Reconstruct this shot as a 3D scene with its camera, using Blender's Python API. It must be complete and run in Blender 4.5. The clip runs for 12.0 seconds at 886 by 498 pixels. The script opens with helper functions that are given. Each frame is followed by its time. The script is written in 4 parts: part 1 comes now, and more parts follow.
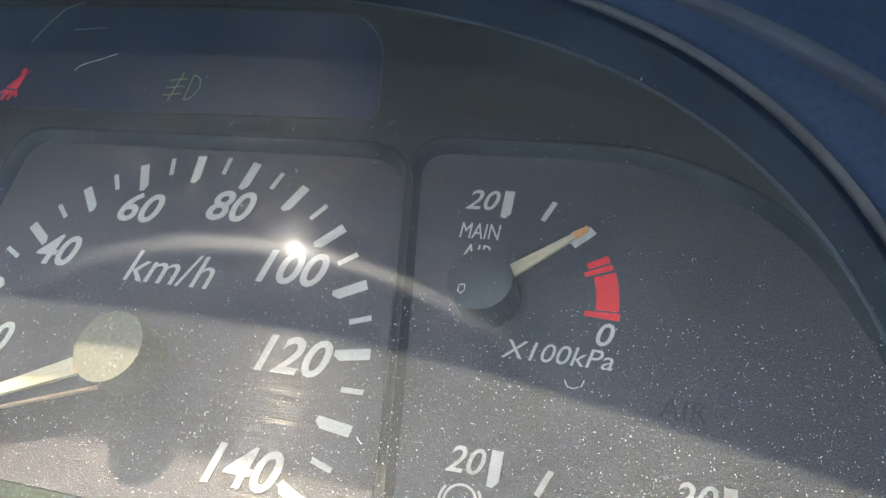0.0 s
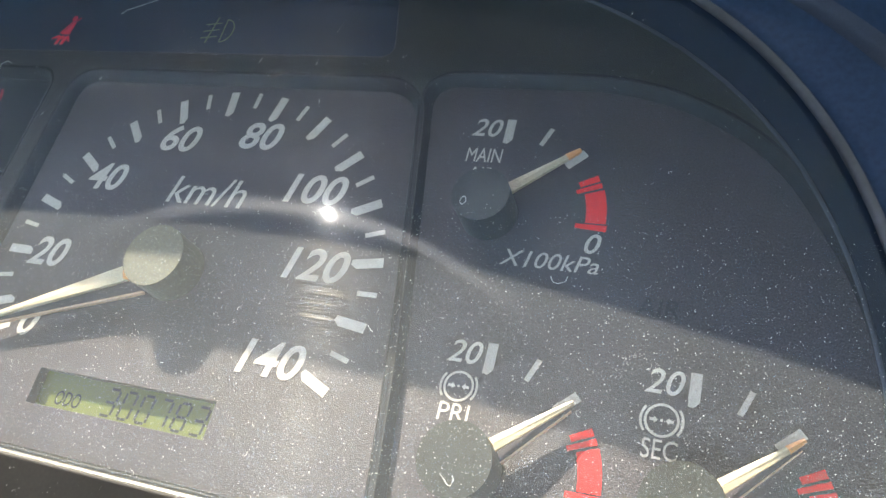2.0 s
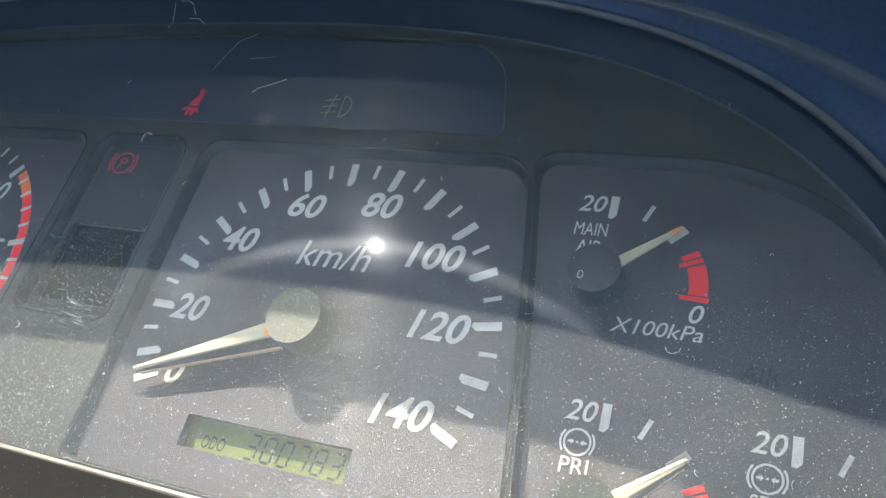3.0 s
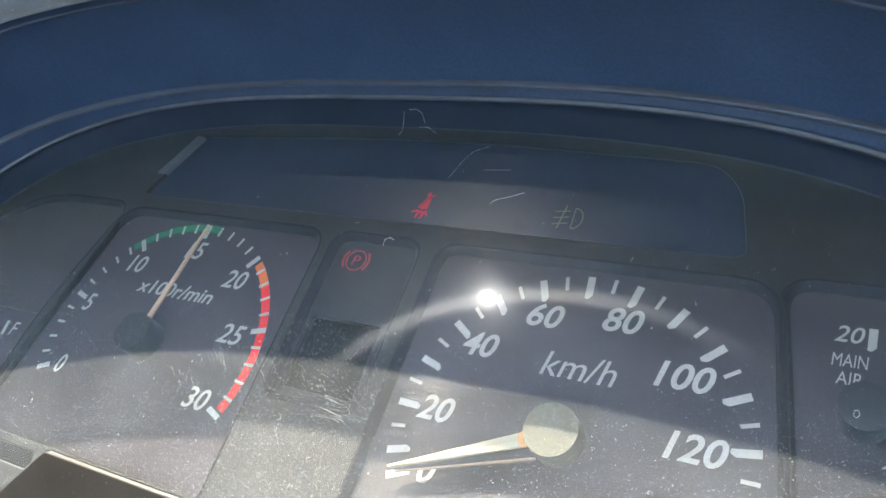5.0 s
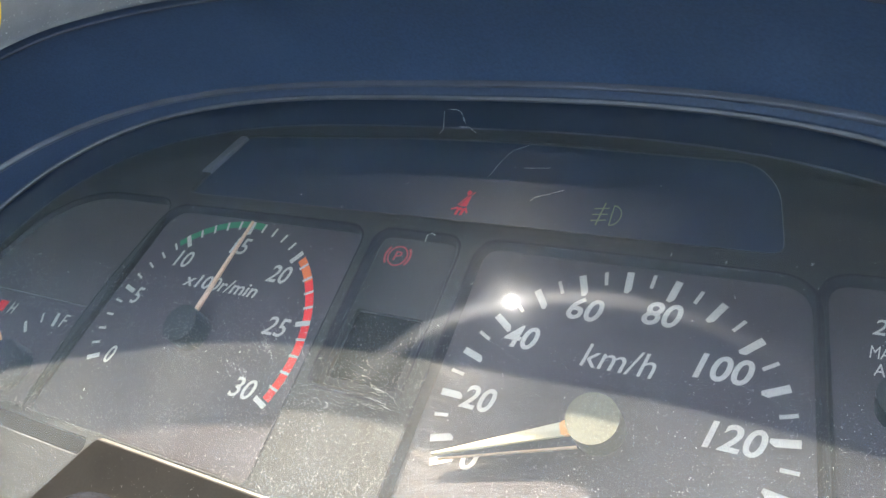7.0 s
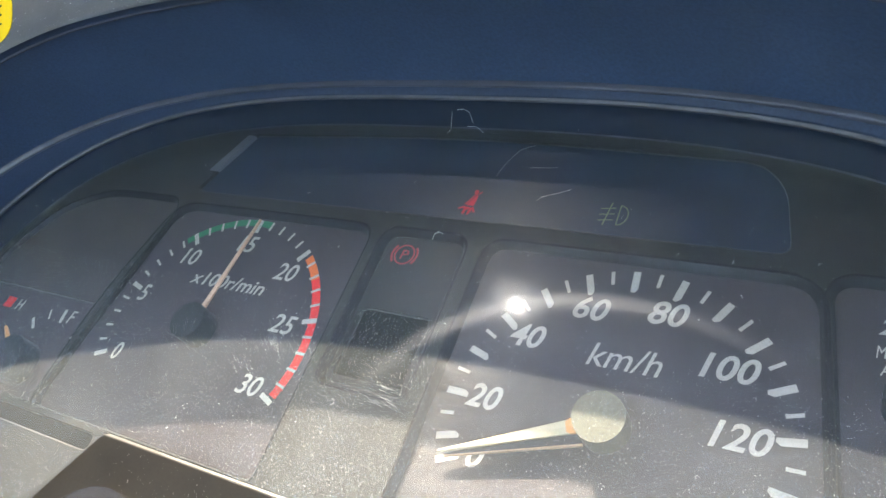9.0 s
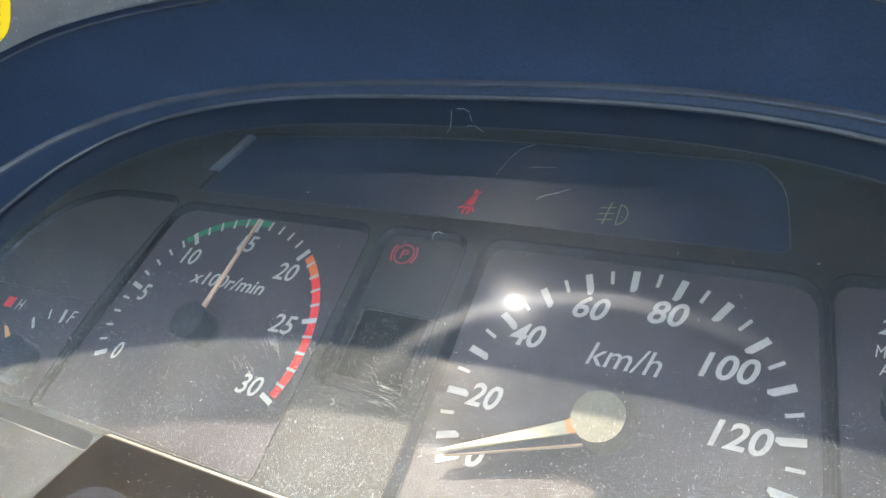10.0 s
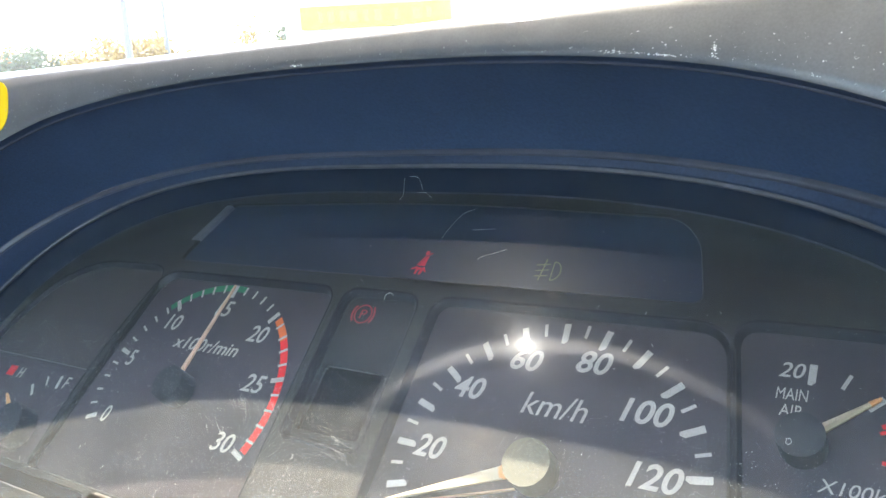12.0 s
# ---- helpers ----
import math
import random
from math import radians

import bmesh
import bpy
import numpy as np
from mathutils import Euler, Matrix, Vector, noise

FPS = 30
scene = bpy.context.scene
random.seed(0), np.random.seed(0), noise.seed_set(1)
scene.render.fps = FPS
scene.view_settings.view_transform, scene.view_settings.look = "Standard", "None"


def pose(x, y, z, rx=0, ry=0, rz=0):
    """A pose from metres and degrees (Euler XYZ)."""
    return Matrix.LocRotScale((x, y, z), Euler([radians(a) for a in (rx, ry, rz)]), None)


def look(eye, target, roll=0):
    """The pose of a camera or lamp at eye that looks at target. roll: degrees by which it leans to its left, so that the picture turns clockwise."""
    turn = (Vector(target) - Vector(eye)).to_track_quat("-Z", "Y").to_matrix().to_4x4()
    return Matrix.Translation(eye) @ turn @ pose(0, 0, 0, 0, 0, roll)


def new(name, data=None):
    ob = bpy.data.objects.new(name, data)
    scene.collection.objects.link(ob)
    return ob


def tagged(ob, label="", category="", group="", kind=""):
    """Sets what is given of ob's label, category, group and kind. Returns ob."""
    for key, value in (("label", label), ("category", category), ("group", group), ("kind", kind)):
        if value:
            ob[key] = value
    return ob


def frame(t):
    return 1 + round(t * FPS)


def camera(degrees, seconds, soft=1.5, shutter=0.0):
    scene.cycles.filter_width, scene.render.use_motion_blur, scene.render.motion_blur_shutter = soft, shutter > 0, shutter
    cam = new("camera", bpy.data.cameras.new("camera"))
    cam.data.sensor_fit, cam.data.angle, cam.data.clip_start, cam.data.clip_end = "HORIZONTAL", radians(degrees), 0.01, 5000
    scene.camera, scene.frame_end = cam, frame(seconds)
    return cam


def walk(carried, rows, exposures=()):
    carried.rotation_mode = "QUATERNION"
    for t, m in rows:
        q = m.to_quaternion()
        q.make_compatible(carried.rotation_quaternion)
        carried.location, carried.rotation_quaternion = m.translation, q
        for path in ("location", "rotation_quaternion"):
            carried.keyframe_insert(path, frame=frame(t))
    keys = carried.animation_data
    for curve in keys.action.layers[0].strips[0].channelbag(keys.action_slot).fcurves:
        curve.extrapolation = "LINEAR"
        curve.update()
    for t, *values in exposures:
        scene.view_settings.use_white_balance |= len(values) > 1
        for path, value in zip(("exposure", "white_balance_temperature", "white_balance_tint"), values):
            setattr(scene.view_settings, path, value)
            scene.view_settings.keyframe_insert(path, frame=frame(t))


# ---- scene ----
cam = camera(59.34, 12.0)
# seconds, eye in metres, Euler angles in degrees
EXPO = [(0.0, 3.84, 7150, 11), (0.5, 3.68, 7150, 11), (1.0, 3.54, 6800, 10), (2.5, 3.54, 6600, 9), (3.5, 3.70, 6300, 8), (5.5, 3.98, 6700, 10), (9.5, 3.96, 6900, 11), (12.0, 3.98, 6900, 11)]
PATH = [
    (0.0, 0.09957, -0.11188, 2.06429, 72.945, 0.528, 17.929),
    (0.5, 0.10118, -0.11931, 2.05906, 72.298, 0.949, 18.962),
    (1.0, 0.10651, -0.12618, 2.06291, 71.039, 0.804, 19.311),
    (1.5, 0.10503, -0.12493, 2.05855, 70.556, 0.769, 19.755),
    (2.0, 0.11057, -0.12747, 2.05893, 70.949, 0.875, 20.472),
    (2.5, 0.09976, -0.14003, 2.06233, 71.486, 0.988, 21.367),
    (3.0, 0.09876, -0.14729, 2.07333, 72.875, 0.999, 22.851),
    (3.5, 0.08525, -0.15742, 2.08338, 74.505, 0.882, 24.728),
    (3.7, 0.07533, -0.16120, 2.08418, 74.841, 0.683, 25.025),
    (5.3, 0.06173, -0.17144, 2.09684, 75.931, 0.830, 29.748),
    (5.5, 0.06054, -0.17269, 2.09634, 75.859, 0.789, 29.887),
    (6.0, 0.06015, -0.17847, 2.09490, 75.885, 0.860, 30.399),
    (6.5, 0.06053, -0.17899, 2.09460, 76.006, 0.885, 30.692),
    (7.0, 0.06106, -0.17992, 2.09453, 76.293, 0.802, 30.720),
    (9.0, 0.06084, -0.18153, 2.09298, 76.617, 0.436, 31.099),
    (9.5, 0.06066, -0.18151, 2.09406, 76.386, 0.460, 30.983),
    (10.0, 0.06078, -0.18143, 2.09399, 76.359, 0.556, 31.041),
    (10.5, 0.06101, -0.18205, 2.09312, 76.489, 0.735, 31.097),
    (11.0, 0.06430, -0.18248, 2.09690, 76.685, 1.314, 31.301),
    (11.5, 0.07221, -0.18050, 2.10273, 78.050, 2.196, 31.760),
    (12.0, 0.09233, -0.18335, 2.10308, 79.575, 3.313, 32.387),
]
walk(cam, [(t, pose(*r)) for t, *r in PATH], EXPO)
# end of the walk

# ---- world, sun, exposure ----
world = bpy.data.worlds.new("sky")
scene.world = world
world.use_nodes = True
wn, wl = world.node_tree.nodes, world.node_tree.links
sky = wn.new("ShaderNodeTexSky")
sky.sky_type, sky.sun_disc = "NISHITA", False
SUN = Vector((-1.08, 0.559, 1.973)).normalized()
sky.sun_elevation, sky.sun_rotation = math.asin(SUN.z), math.atan2(SUN.x, SUN.y)
wl.new(sky.outputs[0], wn["Background"].inputs[0])
wn["Background"].inputs[1].default_value = 0.25
sun = new("sun", bpy.data.lights.new("sun", "SUN"))
sun.data.energy, sun.data.angle, sun.data.color = 3.2, radians(0.5), (1.0, 0.88, 0.74)
sun.matrix_world = look(SUN * 3 + Vector((0, 0, 2)), (0, 0, 2))

# ---- materials ----


def material(name, base, rough=0.5, metal=0.0, grain=0.0, scale=2000.0, bump=0.0, blot=0.0, blot_scale=60.0, spec=0.5, emit=0.0, coat=0.0):
    """A surface with a fine grain and broad stains, both in real size."""
    m = bpy.data.materials.new(name)
    m.use_nodes = True
    n, l = m.node_tree.nodes, m.node_tree.links
    b = n["Principled BSDF"]
    b.inputs["Base Color"].default_value = (*base, 1)
    b.inputs["Roughness"].default_value = rough
    b.inputs["Metallic"].default_value = metal
    b.inputs["Specular IOR Level"].default_value = spec
    b.inputs["Coat Weight"].default_value, b.inputs["Coat Roughness"].default_value = coat, 0.06
    if emit:
        b.inputs["Emission Color"].default_value = (*base, 1)
        b.inputs["Emission Strength"].default_value = emit
    geo = n.new("ShaderNodeNewGeometry")
    if grain or blot or bump:
        fine, wide = n.new("ShaderNodeTexNoise"), n.new("ShaderNodeTexNoise")
        fine.inputs["Scale"].default_value, fine.inputs["Detail"].default_value = scale, 3
        wide.inputs["Scale"].default_value, wide.inputs["Detail"].default_value = blot_scale, 6
        l.new(geo.outputs["Position"], fine.inputs["Vector"])
        l.new(geo.outputs["Position"], wide.inputs["Vector"])
        ranges = []
        for tex, amount in ((fine, grain), (wide, blot)):
            r = n.new("ShaderNodeMapRange")
            r.inputs["From Min"].default_value, r.inputs["From Max"].default_value = 0.3, 0.7
            r.inputs["To Min"].default_value, r.inputs["To Max"].default_value = 1 - amount, 1 + amount
            l.new(tex.outputs["Fac"], r.inputs["Value"])
            ranges.append(r)
        mul = n.new("ShaderNodeMath")
        mul.operation = "MULTIPLY"
        l.new(ranges[0].outputs[0], mul.inputs[0])
        l.new(ranges[1].outputs[0], mul.inputs[1])
        mix = n.new("ShaderNodeVectorMath")
        mix.operation = "SCALE"
        mix.inputs[0].default_value = base
        l.new(mul.outputs[0], mix.inputs["Scale"])
        l.new(mix.outputs[0], b.inputs["Base Color"])
        if bump:
            bp = n.new("ShaderNodeBump")
            bp.inputs["Strength"].default_value, bp.inputs["Distance"].default_value = min(bump, 1.0), 0.0003
            l.new(fine.outputs["Fac"], bp.inputs["Height"])
            l.new(bp.outputs[0], b.inputs["Normal"])
    return m


DIAL = material("printed_dial", (0.043, 0.0350, 0.039), 0.38, grain=0.98, scale=4300, bump=0.6, blot=0.08)
BEZEL = material("grained_bezel_plastic", (0.0120, 0.0117, 0.0092), 0.40, grain=0.97, scale=3700, bump=0.8, blot=0.14)
WALL = material("smooth_window_wall", (0.012, 0.013, 0.015), 0.5, grain=0.25, scale=2300, bump=0.3, blot=0.15, blot_scale=150, spec=0.3)
STRIP = material("smoked_lamp_panel", (0.010, 0.018, 0.033), 0.3, grain=0.1, blot=0.1)
HOOD = material("dark_moulded_hood", (0.036, 0.060, 0.108), 0.45, grain=0.15, scale=900, bump=0.15, blot=0.15, blot_scale=25)
LIP = material("dusty_grey_hood_edge", (0.108, 0.108, 0.105), 0.32, grain=0.10, scale=1500, bump=0.05, blot=0.14, blot_scale=70, spec=0.7, coat=0.9)
RIM = material("scuffed_glossy_rim", (0.060, 0.060, 0.066), 0.42, grain=0.1, scale=1200, blot=0.25, blot_scale=120)
# darker than the hood wall: the recess's shade is put into the colour
HOOD_IN = material("shade_dark_surround", (0.009, 0.017, 0.032), 0.6, spec=0.2, grain=0.15, scale=900, bump=0.1, blot=0.15, blot_scale=40)
# hood tone darkened for the shade round the rim and in the groove
FLANGE = material("shade_dark_flange", (0.026, 0.041, 0.073), 0.5, spec=0.3, grain=0.15, scale=900, bump=0.1, blot=0.15, blot_scale=40)
RIDGE = material("smooth_dark_ridge", (0.044, 0.048, 0.064), 0.42, grain=0.1, blot=0.2, blot_scale=60)
# pale tone stands for the reflection on the lamp strip's end wall
PALE = material("pale_sheen_facet", (0.12, 0.12, 0.135), 0.3, grain=0.1, blot=0.1)
LOWER = material("dark_brown_lower_trim", (0.019, 0.0172, 0.0142), 0.35, grain=0.2, scale=1500, blot=0.2)
EDGE = material("glossy_light_edge", (0.10, 0.088, 0.07), 0.3, grain=0.1, blot=0.15)
WHITE = material("white_print", (0.47, 0.425, 0.365), 0.5, grain=0.08, scale=1500)
RED = material("red_print", (0.85, 0.016, 0.014), 0.5, grain=0.08)
ORANGE = material("orange_print", (0.80, 0.16, 0.03), 0.5, grain=0.08)
GREEN = material("green_print", (0.02, 0.20, 0.09), 0.5, grain=0.08)
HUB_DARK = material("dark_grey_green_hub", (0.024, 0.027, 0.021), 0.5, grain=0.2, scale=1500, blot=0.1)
# for hubs out of the sun: the shade's blue tint is in the colour
HUB_SHADE = material("shaded_blue_grey_hub", (0.021, 0.026, 0.027), 0.5, grain=0.2, scale=1500, blot=0.15)
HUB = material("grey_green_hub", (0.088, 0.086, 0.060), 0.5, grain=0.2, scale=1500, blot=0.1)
NEEDLE = material("cream_needle", (0.52, 0.43, 0.28), 0.45, grain=0.08)
PEACH = material("peach_needle", (0.68, 0.42, 0.27), 0.35, grain=0.05)
# dark tone of the needles' flanks is their shade, put into the colour
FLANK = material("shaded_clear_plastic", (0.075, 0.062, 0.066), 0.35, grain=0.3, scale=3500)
NEEDLE_SIDE = material("orange_needle_edge", (0.75, 0.34, 0.12), 0.4)
LCD = material("green_display", (0.095, 0.118, 0.016), 0.5, grain=0.06)
LCD_DARK = material("display_segment", (0.006, 0.008, 0.004), 0.5)
HOLE = material("window_wall", (0.014, 0.015, 0.016), 0.6, grain=0.1)
LAMP_RED = material("lit_red_symbol", (0.42, 0.012, 0.03), 0.5, emit=0.02)
LAMP_DULL = material("dull_red_symbol", (0.24, 0.010, 0.018), 0.5, emit=0.03)
LAMP_DIM = material("dim_green_symbol", (0.12, 0.15, 0.07), 0.5)
CELL = material("dark_display_cell", (0.010, 0.014, 0.0155), 0.40, spec=0.35, grain=0.1)
YELLOW = material("yellow_sticker", (0.85, 0.54, 0.008), 0.4)
BLACK = material("black_print_and_shadow", (0.02, 0.02, 0.02), 0.5)
SMOKED = material("smoked_brown_panel", (0.05, 0.043, 0.038), 0.35, grain=0.15, blot=0.1)
DUST = material("pale_dust", (0.60, 0.60, 0.565), 0.6)
# unseen lining, tinted blue to colour the light it bounces into the shade
TRIM = material("blue_grey_bounce_lining", (0.10, 0.124, 0.165), 0.8, grain=0.1, blot=0.1, blot_scale=8)


SEAT = pose(0, 0, 2.0, 45, 0, 0)  # the plane of the dials


def cover_material():
    """Clear moulded plastic with a film of dust, and fine wiping scratches that draw streaks round highlights."""
    m = bpy.data.materials.new("dusty_clear_cover")
    m.use_nodes = True
    n, l = m.node_tree.nodes, m.node_tree.links
    n.clear()
    geo = n.new("ShaderNodeNewGeometry")

    def tex(scale, detail, stretch=(1, 1, 1)):
        t, k = n.new("ShaderNodeTexNoise"), n.new("ShaderNodeMapping")
        k.inputs["Scale"].default_value = stretch
        t.inputs["Scale"].default_value, t.inputs["Detail"].default_value = scale, detail
        l.new(geo.outputs["Position"], k.inputs["Vector"])
        l.new(k.outputs[0], t.inputs["Vector"])
        return t.outputs["Fac"]

    def ramp(socket, a, b, lo, hi):
        r = n.new("ShaderNodeMapRange")
        for k, v in zip(("From Min", "From Max", "To Min", "To Max"), (a, b, lo, hi)):
            r.inputs[k].default_value = v
        l.new(socket, r.inputs["Value"])
        return r.outputs[0]

    def both(op, a, b):
        k = n.new("ShaderNodeMath")
        k.operation = op
        l.new(a, k.inputs[0]), l.new(b, k.inputs[1])
        return k.outputs[0]

    def gloss(rough, aniso=0.0, tangent=None):
        g = n.new("ShaderNodeBsdfAnisotropic")
        g.inputs["Roughness"].default_value, g.inputs["Anisotropy"].default_value = rough, aniso
        g.distribution = "BECKMANN" if tangent else "GGX"
        if isinstance(tangent, bpy.types.NodeSocket):
            l.new(tangent, g.inputs["Tangent"])
        elif tangent:
            c = n.new("ShaderNodeCombineXYZ")
            for i, v in enumerate(tangent):
                c.inputs[i].default_value = v
            l.new(c.outputs[0], g.inputs["Tangent"])
        return g.outputs[0]

    clear, film, out = n.new("ShaderNodeBsdfTransparent"), n.new("ShaderNodeBsdfDiffuse"), n.new("ShaderNodeOutputMaterial")
    clear.inputs[0].default_value = (0.97, 0.98, 0.98, 1)
    film.inputs[0].default_value = (0.71, 0.77, 0.77, 1)
    across, up = Vector((1, 0, 0)), Vector((0, 0.7071, 0.7071))

    def along(v, factor):
        k, f = n.new("ShaderNodeVectorMath"), n.new("ShaderNodeMath")
        k.operation, f.operation = "DOT_PRODUCT", "MULTIPLY"
        k.inputs[1].default_value, f.inputs[1].default_value = v, factor
        l.new(geo.outputs["Position"], k.inputs[0]), l.new(k.outputs["Value"], f.inputs[0])
        return f.outputs[0]

    def hairlines(degrees, share):
        """Fine scratches that run one way, and the gloss that they spread at right angles to it."""
        t = across * math.cos(radians(degrees)) + up * math.sin(radians(degrees))
        q = up * math.cos(radians(degrees)) - across * math.sin(radians(degrees))
        c, k = n.new("ShaderNodeCombineXYZ"), n.new("ShaderNodeTexNoise")
        l.new(along(t, 1.0), c.inputs[0]), l.new(along(q, 0.035), c.inputs[1])
        c.inputs[2].default_value = 0.01 * degrees
        k.inputs["Scale"].default_value, k.inputs["Detail"].default_value, k.inputs["Distortion"].default_value = 2600, 2, 0.15
        l.new(c.outputs[0], k.inputs["Vector"])
        return both("MULTIPLY", ramp(k.outputs["Fac"], 0.54, 0.66, 0.0, share), worn), gloss(0.24, 0.72, q)

    reach, centre, wide = n.new("ShaderNodeVectorMath"), n.new("ShaderNodeCombineXYZ"), n.new("ShaderNodeVectorMath")
    wide.operation = "ADD"
    reach.operation = "LENGTH"
    l.new(along(across, 1 / 3.2), centre.inputs[0]), l.new(along(up, 1.0), centre.inputs[1])
    wide.inputs[1].default_value = (0.002, -1.4142 - 0.037, 0)
    l.new(centre.outputs[0], wide.inputs[0]), l.new(wide.outputs[0], reach.inputs[0])
    worn = ramp(reach.outputs["Value"], 0.014, 0.030, 1.0, 0.0)

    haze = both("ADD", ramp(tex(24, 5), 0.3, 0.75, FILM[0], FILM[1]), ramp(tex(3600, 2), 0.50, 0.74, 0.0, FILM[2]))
    lit_veil = ramp(along(up, 1.0), 1.4142 - 0.045, 1.4142 + 0.100, 1.55, 0.35)  # film thinned upwards to keep the shaded part dark, denser where sunlit
    haze = both("MULTIPLY", haze, lit_veil)
    patches = ramp(tex(55, 3), 0.50, 0.66, 0.30, 1.0)
    wiped = both("MULTIPLY", ramp(tex(6500, 3, (0.009, 1, 1)), 0.55, 0.70, 0.0, SCRATCH), patches)
    last = clear.outputs[0]
    fan = n.new("ShaderNodeVectorMath")  # fine flow lines that fan out from below the dials
    fan.operation, fan.inputs[1].default_value = "SUBTRACT", SEAT @ Vector((0.053, -0.128, 0.0120))
    l.new(geo.outputs["Position"], fan.inputs[0])
    lobes = [(0.036, gloss(0.03)), (0.0036, gloss(0.12)), (ARC, gloss(0.165, 0.80, fan.outputs[0])), (0.0030, gloss(0.32, 0.62, across)), (wiped, gloss(0.42, 0.90, across))]
    lobes += [hairlines(d, 0.013) for d in (17, 42, 68, 93, 118, 144, 169)]
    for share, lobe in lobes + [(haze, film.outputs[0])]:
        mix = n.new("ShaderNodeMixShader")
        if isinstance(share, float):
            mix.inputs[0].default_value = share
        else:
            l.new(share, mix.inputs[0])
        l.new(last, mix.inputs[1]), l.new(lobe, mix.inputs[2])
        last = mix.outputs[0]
    l.new(last, out.inputs[0])
    return m


FILM, SCRATCH, ARC = (0.012, 0.044, 0.118), 0.017, 0.008
COVER = cover_material()

# ---- building helpers (millimetres in the dial's own plane: x right, y up the dial, z out of it) ----
MM = 0.001
MID = -75.5


def part(name, bm, mat, parent, label=""):
    me = bpy.data.meshes.new(name)
    bm.to_mesh(me)
    bm.free()
    me.materials.append(mat)
    ob = new(name, me)
    ob.parent = parent
    if label:
        ob["label"] = label
    return ob


def slab(outline, z0, z1, bm=None, bevel=0.0):
    """A plate with that outline (counter-clockwise, in mm) from z0 to z1."""
    own = bmesh.new()
    low = [own.verts.new((x * MM, y * MM, z0 * MM)) for x, y in outline]
    high = [own.verts.new((x * MM, y * MM, z1 * MM)) for x, y in outline]
    own.faces.new(low[::-1])
    top = own.faces.new(high)
    for i in range(len(outline)):
        j = (i + 1) % len(outline)
        own.faces.new((low[i], low[j], high[j], high[i]))
    if bevel:
        bmesh.ops.bevel(own, geom=list(top.edges), offset=bevel * MM, segments=3, profile=0.5, affect="EDGES")
    bmesh.ops.recalc_face_normals(own, faces=own.faces)
    if bm is None:
        return own
    me = bpy.data.meshes.new("tmp")
    own.to_mesh(me)
    own.free()
    bm.from_mesh(me)
    bpy.data.meshes.remove(me)
    return bm


def rounded(corners, radii, steps=7):
    """A polygon with rounded corners."""
    pts, n = [], len(corners)
    for i, (c, r) in enumerate(zip(corners, radii)):
        c = Vector(c)
        a, b = (Vector(corners[i - 1]) - c), (Vector(corners[(i + 1) % n]) - c)
        if r <= 0:
            pts.append(tuple(c))
            continue
        r = min(r, a.length * 0.48, b.length * 0.48)
        p, q = c + a.normalized() * r, c + b.normalized() * r
        for k in range(steps + 1):
            t = k / steps
            pts.append(tuple(p * (1 - t) ** 2 + c * 2 * t * (1 - t) + q * t * t))
    return pts


def cut_plate(outer, holes, z0, z1, bevel=0.35):
    """A plate with openings through it and softened edges."""
    cu = bpy.data.curves.new("plate", "CURVE")
    cu.dimensions, cu.fill_mode = "2D", "BOTH"
    cu.extrude, cu.bevel_depth, cu.bevel_resolution, cu.offset = (z1 - z0) / 2 * MM - bevel * MM, bevel * MM, 2, -bevel * MM
    for loop in [outer] + holes:
        sp = cu.splines.new("POLY")
        sp.points.add(len(loop) - 1)
        for p, (x, y) in zip(sp.points, loop):
            p.co = (x * MM, y * MM, 0, 1)
        sp.use_cyclic_u = True
    ob = bpy.data.objects.new("plate", cu)
    me = bpy.data.meshes.new_from_object(ob)
    bm = bmesh.new()
    bm.from_mesh(me)
    bmesh.ops.translate(bm, verts=bm.verts, vec=(0, 0, (z0 + z1) / 2 * MM))
    bpy.data.objects.remove(ob), bpy.data.curves.remove(cu), bpy.data.meshes.remove(me)
    return bm


def lettering(text, x, y, w, h, shear=0.22, weight=0.0, z=0.12, turn=0.0):
    """Letters that fill a box w x h whose lower left corner lies at x, y."""
    cu = bpy.data.curves.new("text", "FONT")
    cu.body, cu.shear, cu.extrude, cu.offset, cu.resolution_u = text, shear, 0.002, weight, 4
    ob = bpy.data.objects.new("text", cu)
    me = bpy.data.meshes.new_from_object(ob)
    bm = bmesh.new()
    bm.from_mesh(me)
    bpy.data.objects.remove(ob), bpy.data.curves.remove(cu), bpy.data.meshes.remove(me)
    xs, ys = [v.co.x for v in bm.verts], [v.co.y for v in bm.verts]
    sx, sy = w / (max(xs) - min(xs)), h / (max(ys) - min(ys))
    x0, y0 = min(xs), min(ys)
    for v in bm.verts:
        px, py = (v.co.x - x0) * sx, (v.co.y - y0) * sy
        v.co = ((x + px) * MM, (y + py) * MM, (z + v.co.z * 20) * MM)
    if turn:
        bmesh.ops.rotate(bm, verts=bm.verts, cent=((x + w / 2) * MM, (y + h / 2) * MM, 0), matrix=Matrix.Rotation(radians(turn), 3, "Z"))
    return bm


def ring(cx, cy, r0, r1, a0, a1, z0=0.06, z1=0.14, steps=24, bm=None):
    """A flat arc between two radii; degrees clockwise from the top."""
    pts = []
    for k in range(steps + 1):
        a = radians(90 - a0 - (a1 - a0) * k / steps)
        pts.append((cx + r1 * math.cos(a), cy + r1 * math.sin(a)))
    for k in range(steps, -1, -1):
        a = radians(90 - a0 - (a1 - a0) * k / steps)
        pts.append((cx + r0 * math.cos(a), cy + r0 * math.sin(a)))
    return slab(pts[::-1], z0, z1, bm)


